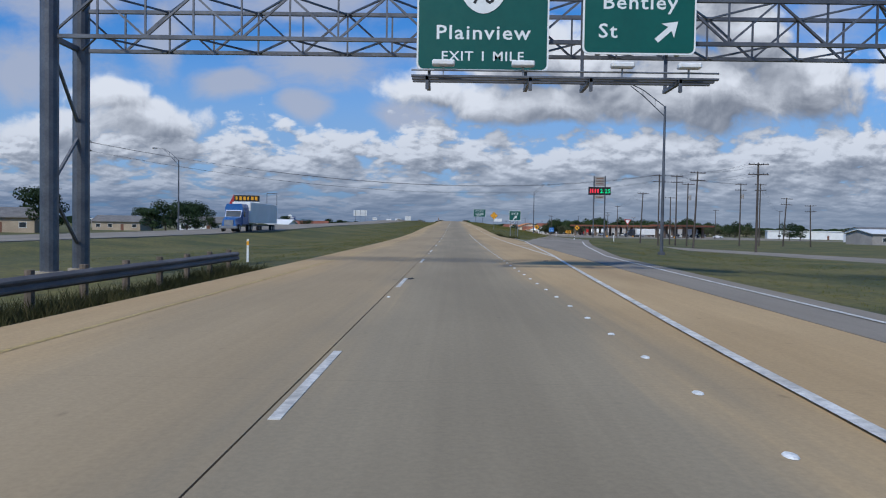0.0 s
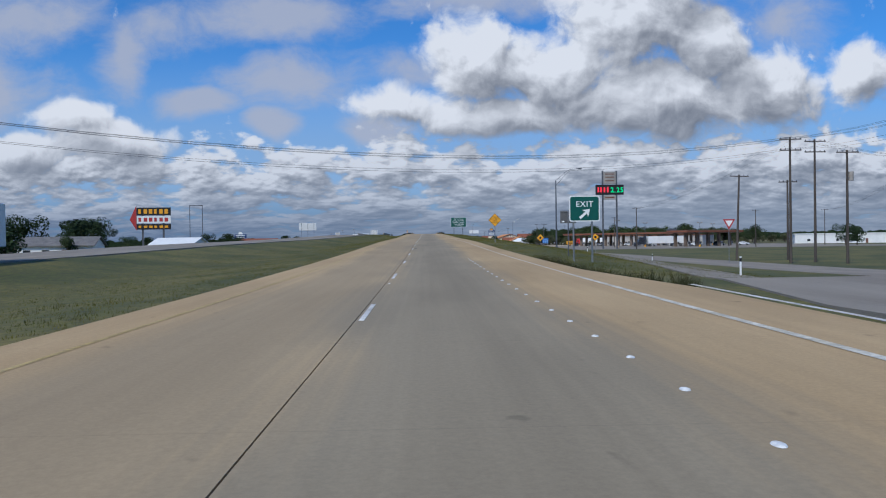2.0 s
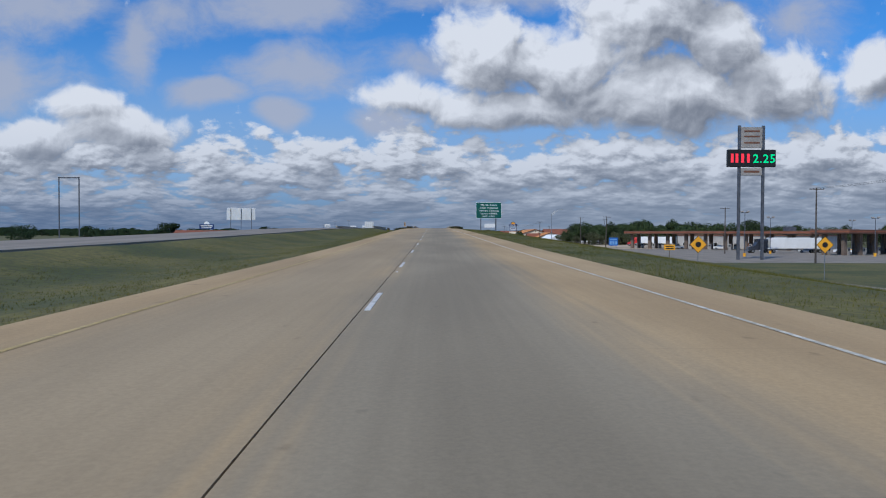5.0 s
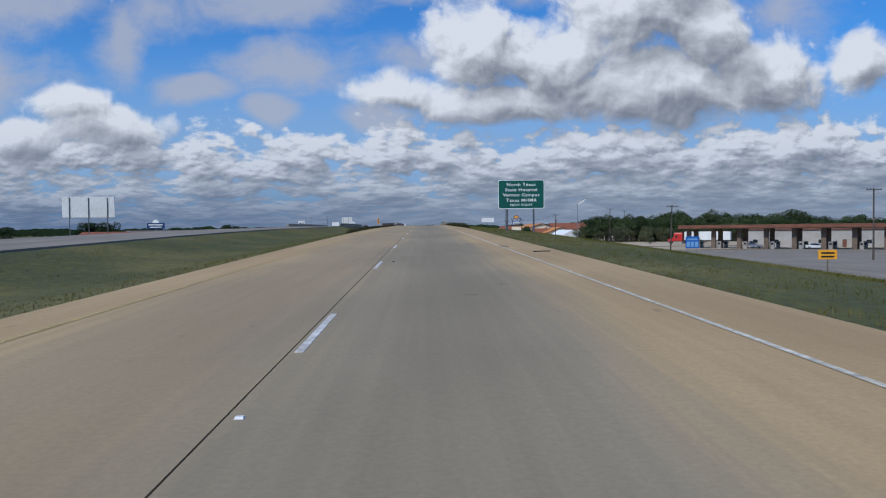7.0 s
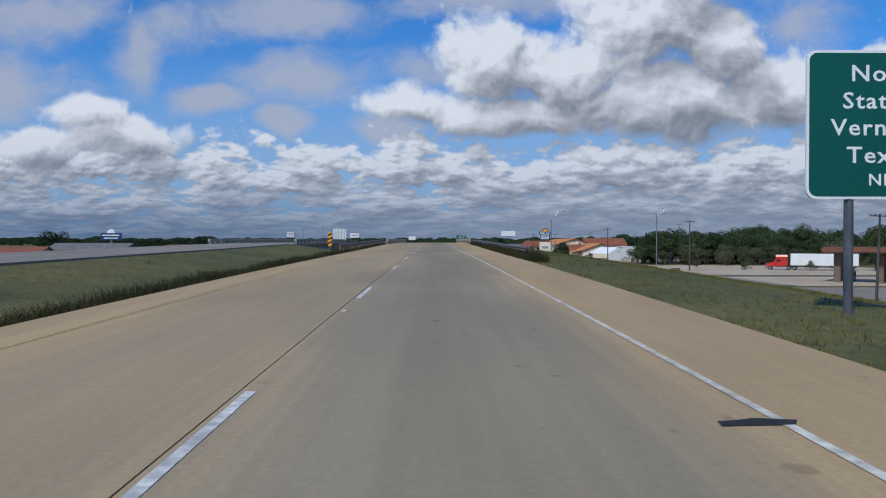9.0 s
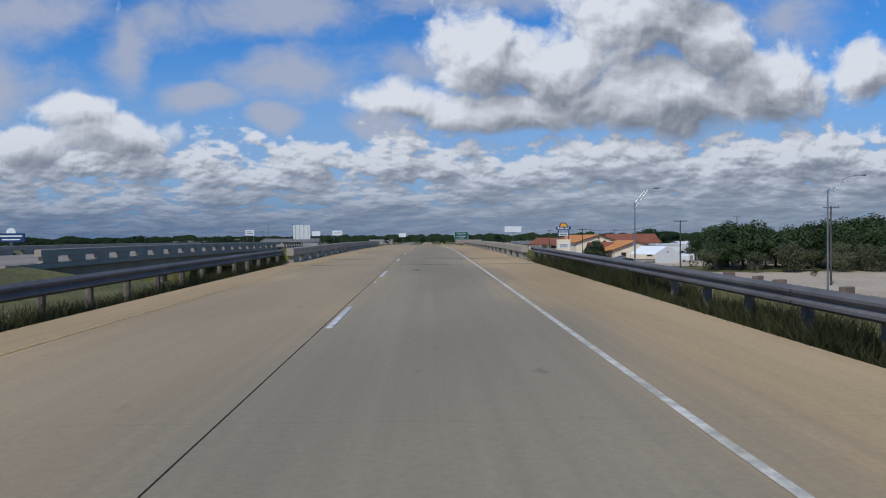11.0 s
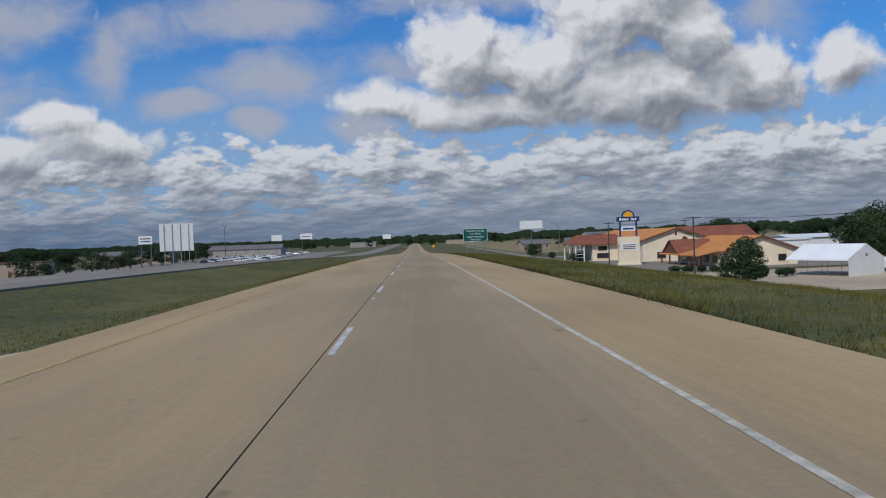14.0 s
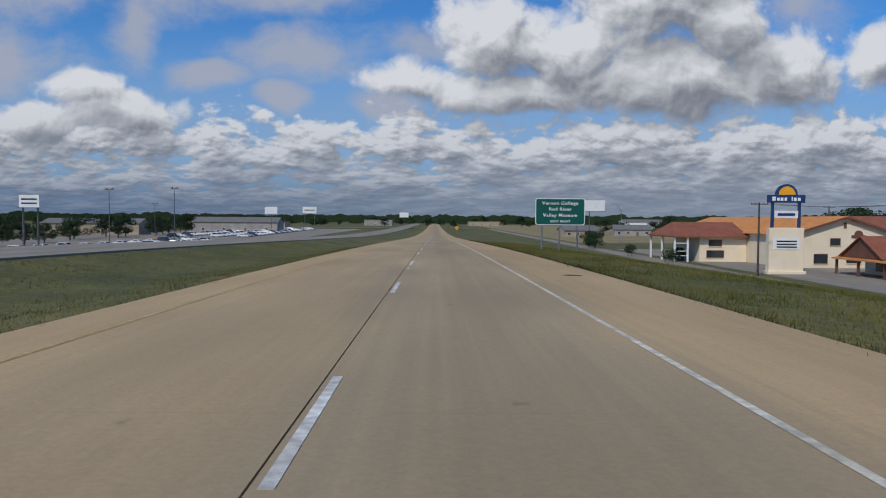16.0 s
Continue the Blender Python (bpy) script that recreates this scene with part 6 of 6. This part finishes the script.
def build_tree(name, label, height, spread, seed, leaf, count=900, size=0.55, trunk=0.28, bare=0.28, group="roadside trees"):
    rng = random.Random(seed)
    t = thing(name, label, "tree", 0, 0, 0, group=group)
    wood = Geo().tube((0, 0, -0.3), (0.1 * rng.uniform(-1, 1), 0.1, height * 0.5), trunk * height / 8, trunk * 0.5 * height / 8, n=8)
    lobes = []
    for i in range(9):
        a, k = rng.uniform(0, 2 * math.pi), rng.uniform(0.25, 1.0)
        z = height * rng.uniform(bare + 0.12, 0.86)
        reach = spread * k * (1.15 - 0.8 * abs(z / height - 0.5))
        tip = (reach * math.cos(a) * 0.75, reach * math.sin(a) * 0.75, z)
        wood.tube((0, 0, height * bare * rng.uniform(0.7, 1.3)), tip, trunk * 0.35 * height / 8, 0.03, n=5)
        r = spread * rng.uniform(0.28, 0.48)
        lobes.append((tip[0], tip[1], z, r, r * rng.uniform(0.65, 0.9)))
    lobes.append((0, 0, height * 0.78, spread * 0.4, height * 0.2))
    part("trunk", wood, BARK, t)
    part("crown", leaf_cloud(rng, lobes, count, size), leaf, t)
    return t


def plant(protos, spots, used):
    for x, y, s, k in spots:
        src = protos[k % len(protos)]
        m = pose(x, y, ground_z(x, y) - 0.05, 0, 0, random.uniform(0, 360))
        sz = s * random.uniform(0.9, 1.1)
        if src.name not in used:
            used.add(src.name)
            ob = src
            ob.matrix_basis = m @ Matrix.Diagonal((sz, sz, sz, 1))
        else:
            ob = copy_thing(src, m)
            ob.matrix_basis = m @ Matrix.Diagonal((sz, sz, sz * random.uniform(0.9, 1.12), 1))


random.seed(11)
used = set()
BIG = [build_tree("tree", "broad green roadside tree with a ragged crown", 8.0, 4.6, 3, LEAF, 2600, 0.40), build_tree("tree", "green tree with an uneven open crown", 7.5, 3.8, 8, LEAF, 2300, 0.38), build_tree("tree", "rounded leafy green tree", 7.0, 4.2, 21, LEAF, 2300, 0.38)]
DARKT = [build_tree("dark_tree", "dense dark green tree near buildings", 8.0, 4.6, 5, LEAF_DARK, 2300, 0.44, bare=0.15), build_tree("dark_tree", "dark green spreading tree", 7.2, 5.0, 15, LEAF_DARK, 2300, 0.44, bare=0.15)]
PALE = [build_tree("brush_tree", "pale green brushy mesquite tree", 4.6, 3.2, 9, LEAF_PALE, 1600, 0.28, 0.2, 0.12), build_tree("brush_tree", "thin pale green scrub tree", 5.6, 2.8, 19, LEAF_PALE, 1500, 0.28, 0.2, 0.15)]

# woods beyond the dirt lot and the station
woods = []
while len(woods) < 250:
    x, y = random.uniform(66, 66 + 190 * random.random() ** 0.7), random.uniform(518, 640)
    if x < 5 + (y - 410) * (0.53 if y < 578 else 0.46):
        continue
    woods.append((x, y, random.uniform(0.75, 1.5), random.randrange(3)))
plant(BIG, woods, used)
plant(PALE, [(72 + 160 * i / 60 + random.uniform(-2, 2), 510 + random.uniform(-3, 5), random.uniform(0.8, 1.25), random.randrange(2)) for i in range(60)], used)
plant(PALE, [(64 + 15 * i / 10 + random.uniform(-1, 2), 519 + 28 * i / 10, random.uniform(0.8, 1.2), i) for i in range(10)], used)
plant(PALE, [(random.uniform(70, 150), random.uniform(470, 500), random.uniform(0.35, 0.6), random.randrange(2)) for _ in range(12)], used)
# single trees on both sides
plant(DARKT, [(-79, 141, 1.05, 0), (-63, 172, 0.95, 1), (-74, 178, 0.8, 0), (-98, 246, 1.35, 1), (-90, 256, 1.2, 0), (-60, 300, 0.7, 1), (-118, 150, 1.0, 0), (143, 305, 0.9, 1), (150, 310, 0.75, 0),
              (-130, 300, 1.0, 0), (-145, 420, 1.1, 1), (-110, 470, 1.0, 0), (-160, 600, 1.3, 1), (45.0, 722.0, 0.62, 1), (-92, 593, 1.1, 0), (-101, 602, 1.0, 1), (-112, 640, 1.15, 0), (-104, 655, 0.9, 1), (-90, 640, 0.6, 0), (-150, 640, 1.1, 0), (-175, 690, 1.2, 1), (-190, 560, 1.2, 0),
              (-123, 330, 1.75, 1), (-117, 203, 1.45, 0), (-133, 338, 1.1, 0), (-117, 327, 1.45, 0), (-128, 333, 1.55, 1), (45.5, 732.0, 0.66, 0), (47.5, 733.0, 0.60, 1)], used)
plant(BIG, [(-70, 210, 0.6, 1), (-50, 190, 0.55, 2), (-110, 190, 0.8, 0), (-135, 180, 0.9, 1), (120, 350, 0.9, 1), (165, 420, 1.2, 0), (200, 612, 2.0, 1), (150, 440, 1.1, 2), (110, 470, 0.9, 1)], used)
far = []
for i in range(150):
    x = random.uniform(-900, 900)
    far.append((x, random.uniform(1180, 1700) if abs(x) < 90 else random.uniform(820, 1650), random.uniform(0.8, 1.35), random.randrange(2)))
plant(DARKT, [f for f in far if not (-150 < f[0] < 30 and f[1] < 1100)], used)
plant(DARKT, [(-160 - 6 * i + random.uniform(-4, 4), 780 + 9 * i + random.uniform(-20, 20), random.uniform(0.8, 1.2), i) for i in range(30)], used)
plant(DARKT, [(95 + 9 * i + random.uniform(-4, 4), 905 + random.uniform(-25, 25), random.uniform(0.7, 1.1), i) for i in range(26)], used)

plant(DARKT, [(-104 - 12 * random.random() - 0.06 * 15 * i, 690 + 15 * i + random.uniform(-6, 6), random.uniform(0.85, 1.2), i) for i in range(24)], used)
plant(DARKT, [(100 + 7 * i + random.uniform(-3, 3), 715 + random.uniform(-14, 20), random.uniform(1.0, 1.45), i) for i in range(18)], used)


def far_woods():
    """The dark line of trees along the horizon."""
    rng = random.Random(77)
    g = Geo()
    for _ in range(9000):
        a = rng.uniform(-1.15, 1.15)
        r = rng.uniform(1250, 1900)
        c = Vector((r * math.sin(a), r * math.cos(a) + 300, -0.5 + (10 + 6 * noise.noise((a * 40, 0, 3)) + 4 * noise.noise((a * 170, 1, 3))) * rng.random() ** 0.7))
        w = rng.uniform(4, 9)
        side = Vector((math.cos(a), -math.sin(a), 0))
        p = [c + side * w * math.cos(q) + Vector((0, 0, w * 0.4 * math.sin(q) + w * 0.1)) for q in (0.2, 1.4, 2.6, 3.8, 5.2)]
        g.add(p, [(0, 1, 2, 3, 4)])
    tagged(new("far_woods", mesh_of("far_woods", g, LEAF_DARK)), "dark line of distant woods on the horizon", "woods", "", "stuff")


far_woods()

# clipped bushes and the round dark tree by the motel
spruce = thing("round_tree", "dense dark evergreen tree with a rounded crown by the motel", "tree", 48.2, 560.5, -1.3)
rng = random.Random(31)
stem = Geo().tube((0, 0, -0.3), (0.1, 0, 4.5), 0.3, 0.12, n=9)
crown = [(0, 0, 1.9, 3.4, 1.5), (0, 0, 3.4, 3.3, 1.7), (0.3, 0, 5.0, 2.4, 1.4), (0.6, 0.2, 6.1, 1.3, 0.9)]
for i in range(9):
    a, z = rng.uniform(0, 6.28), rng.uniform(1.3, 5.0)
    r = 3.5 - 0.35 * z
    crown.append((r * math.cos(a), r * math.sin(a), z, rng.uniform(0.8, 1.3), rng.uniform(0.6, 1.0)))
    stem.tube((0, 0, z * 0.7), (r * 0.9 * math.cos(a), r * 0.9 * math.sin(a), z), 0.09, 0.03, n=5)
part("trunk", stem, BARK, spruce)
part("crown", leaf_cloud(rng, crown, 9500, 0.28), LEAF_DARK, spruce)


def build_bush(label, w, h, seed):
    rng = random.Random(seed)
    t = thing("bush", label, "bush", 0, 0, 0, group="clipped bushes")
    part("stems", Geo().tube((-0.3 * w, 0, -0.1), (-0.25 * w, 0, h * 0.6), 0.08, n=6).tube((0.3 * w, 0, -0.1), (0.25 * w, 0, h * 0.6), 0.08, n=6), BARK, t)
    part("crown", leaf_cloud(rng, [(-0.22 * w, 0, h * 0.62, w * 0.33, h * 0.36), (0.22 * w, 0, h * 0.62, w * 0.33, h * 0.36), (0, 0, h * 0.66, w * 0.3, h * 0.36)], 900, 0.24), LEAF_DARK, t)
    return t


bush = build_bush("clipped dark green bush on short stems by the motel drive", 3.4, 2.6, 2)
bush.matrix_basis = pose(43.9 + 1.5, 660.0, -1.3)
copy_thing(bush, pose(43.6 + 5.5, 666.0, -1.3, 0, 0, 40))
copy_thing(bush, pose(44.0, 683.0, -1.3, 0, 0, 100))
low = build_bush("low reddish green shrub along the lot edge", 2.2, 1.3, 6)
low.matrix_basis = pose(50.5, 594.0, -1.3)
for i, (x, y) in enumerate(((52.5, 592.5), (54.5, 591), (56.5, 590), (47.0, 520.0), (44.0, 512.0), (41.0, 530.0), (60, 572), (62, 574), (40, 495), (36, 470), (33, 462), (30, 452))):
    copy_thing(low, pose(x, y, ground_z(x, y), 0, 0, 50 * i))
for i, (x, y) in enumerate(((54.0, 484.0), (52.0, 462.0), (52.8, 446.8), (53.5, 472.0))):
    bl = thing("concrete_block", "squat brown concrete block at the dirt lot edge", "concrete block", x, y, ground_z(x, y), 12 * i, group="concrete blocks")
    part("block", Geo().box(-0.9, 0.9, -0.5, 0.5, -0.3, 1.5, 0.08), BRICK_COL, bl)


# ---- grass and weeds ----
def grass_patch(name, label, rng, count, place, height, blade=BLADE):
    v, f = [], []
    for _ in range(count):
        x, y = place(rng)
        z = ground_z(x, y)
        for _ in range(6):
            a = rng.uniform(0, 2 * math.pi)
            h = height * 0.35 * (0.6 + 1.9 * rng.random() ** 2.2) * (1 + 0.8 * noise.noise((x * 0.35, y * 0.2, 2)))
            w = 0.006 + 0.009 * rng.random()
            bx, by = x + rng.uniform(-0.2, 0.2), y + rng.uniform(-0.2, 0.2)
            lx, ly = rng.uniform(-0.9, 0.9) * h, rng.uniform(-0.9, 0.9) * h
            n = len(v)
            v += [(bx - w * math.cos(a), by - w * math.sin(a), z - 0.03), (bx + w * math.cos(a), by + w * math.sin(a), z - 0.03), (bx + lx, by + ly, z + h)]
            f.append((n, n + 1, n + 2))
    me = bpy.data.meshes.new(name)
    me.from_pydata(v, [], f)
    me.materials.append(blade)
    tagged(new(name, me), label, "grass", "", "stuff")


def verge(y0, y1, reach):
    return lambda rng: (lambda y: (max(pave_right(y), ramp_right(y) if y < 92 else 0) + 0.15 + reach * rng.random() ** 1.15, y))(rng.uniform(y0, y1))


def median(y0, y1, reach):
    return lambda rng: (lambda y: (pave_left(y) - 0.1 - reach * rng.random() ** 1.15, y))(rng.uniform(y0, y1))


rng = random.Random(5)
grass_patch("verge_grass", "rough mixed grass and weeds on the bank beyond the bridge", rng, 60000, verge(458, 640, 26), 0.24)
grass_patch("verge_grass", "rough green grass along the shoulder bank", rng, 45000, verge(92, 392, 20), 0.16)
grass_patch("verge_grass", "rough grass beside the exit ramp", rng, 8000, verge(-10, 92, 18), 0.09)
grass_patch("median_grass", "mown green median grass beside the passing lane", rng, 36000, median(34, 394, 13), 0.10)
grass_patch("median_grass", "mown straw-tipped median grass beyond the bridge", rng, 24000, median(457, 620, 13), 0.11)
grass_patch("rail_weeds", "tall weeds growing under the guardrail", rng, 13000, lambda r: (6.55 + 1.3 * r.random(), r.uniform(334, 397)), 0.75, WEED)
grass_patch("rail_weeds", "dark weeds along the median guardrail", rng, 9000, lambda r: (-5.15 - 1.1 * r.random(), r.uniform(300, 394)), 0.55, WEED)
grass_patch("rail_weeds", "dark weeds and grass under the guardrail at the gantry foot", rng, 5000, lambda r: (-5.2 - 1.6 * r.random(), r.uniform(-20, 26)), 0.45, WEED)
gore = [(y, rng.uniform(0.35, 0.9)) for y in (86.5, 87.2, 89.0, 90.1, 91.5, 93.0, 94.2, 96.0, 97.5, 99.0, 101.0, 103.0, 105.5, 108.0)]
grass_patch("gore_weeds", "clumps of dry dark weeds along the exit gore", rng, 420, lambda r: (lambda c: (pave_right(c[0]) + 0.25 + 0.35 * r.random(), c[0] + 0.3 * c[1] * r.gauss(0, 1)))(r.choice(gore)), 0.55, WEED)

grass_patch("deck_weeds", "small dry weeds caught along the foot of the bridge rail", rng, 160, lambda r: (6.18 + 0.12 * r.random(), 462.5 - 26 * r.random() ** 1.6), 0.35, WEED)
grass_patch("shoulder_weeds", "low dark weeds creeping over the shoulder edge", rng, 5200, lambda r: (lambda y: (pave_right(y) - 0.10 + 0.5 * r.random(), y))(r.uniform(462, 640)), 0.30, WEED)

# ---- scraps on the road ----
rng = random.Random(9)
scrap_mesh = mesh_of("tyre_scrap", Geo().add([(-0.25, -0.06, 0), (0.2, -0.09, 0), (0.28, 0.02, 0), (0.02, 0.08, 0), (-0.22, 0.05, 0), (-0.2, -0.03, 0.03), (0.15, -0.04, 0.045), (0.0, 0.04, 0.04)],
                                              [(0, 1, 6, 5), (1, 2, 6), (2, 3, 7, 6), (3, 4, 5, 7), (4, 0, 5), (5, 6, 7)]), RUBBER)
for x, y, s in ((0.15, 20.5, 1.0), (5.6, 33.0, 1.2), (6.1, 34.0, 0.8), (0.2, 130.0, 0.8), (1.1, 387.0, 0.5), (0.3, 452.0, 0.5), (5.3, 548.0, 1.2), (-0.25, 515.0, 0.35), (-0.3, 517.5, 0.3), (0.1, 462.0, 0.5), (4.2, 300.0, 1.3), (0.4, 252.0, 0.5), (5.0, 262.0, 1.4)):
    ob = new("tyre_scrap", scrap_mesh)
    ob.matrix_basis = pose(x, y, road_z(y) + 0.003, 0, 0, rng.uniform(0, 180)) @ Matrix.Diagonal((s, s, 0.5, 1))
    tagged(ob, "curled black scrap of tyre lying on concrete", "tyre scrap", "road debris")

# a dark plank lying across the edge line, and tar patches on the shoulder
pk = new("plank", mesh_of("plank", Geo().box(-0.36, 0.36, -0.05, 0.05, 0.0, 0.03, 0.008), RUBBER))
pk.matrix_basis = pose(5.98, 257.2, road_z(257.2) + 0.004, 0, 0, 18)
tagged(pk, "dark strip of rubber lying on the shoulder", "road debris", "road debris")
rng = random.Random(31)
for x, y, rx, ry in ((3.95, 292.6, 0.28, 0.7), (3.65, 289.9, 0.3, 0.55), (4.1, 287.9, 0.2, 0.4), (3.8, 281.5, 0.22, 0.6)):
    n = 16
    rim = [(x + rx * math.cos(2 * math.pi * i / n) * rng.uniform(0.55, 1.1), y + ry * math.sin(2 * math.pi * i / n) * rng.uniform(0.55, 1.1)) for i in range(n)]
    single("tar_patch", Geo().add([(px, py, road_z(py) + 0.004) for px, py in rim], [tuple(range(n))]), TAR, "irregular dark tar stain on the concrete", "stain")
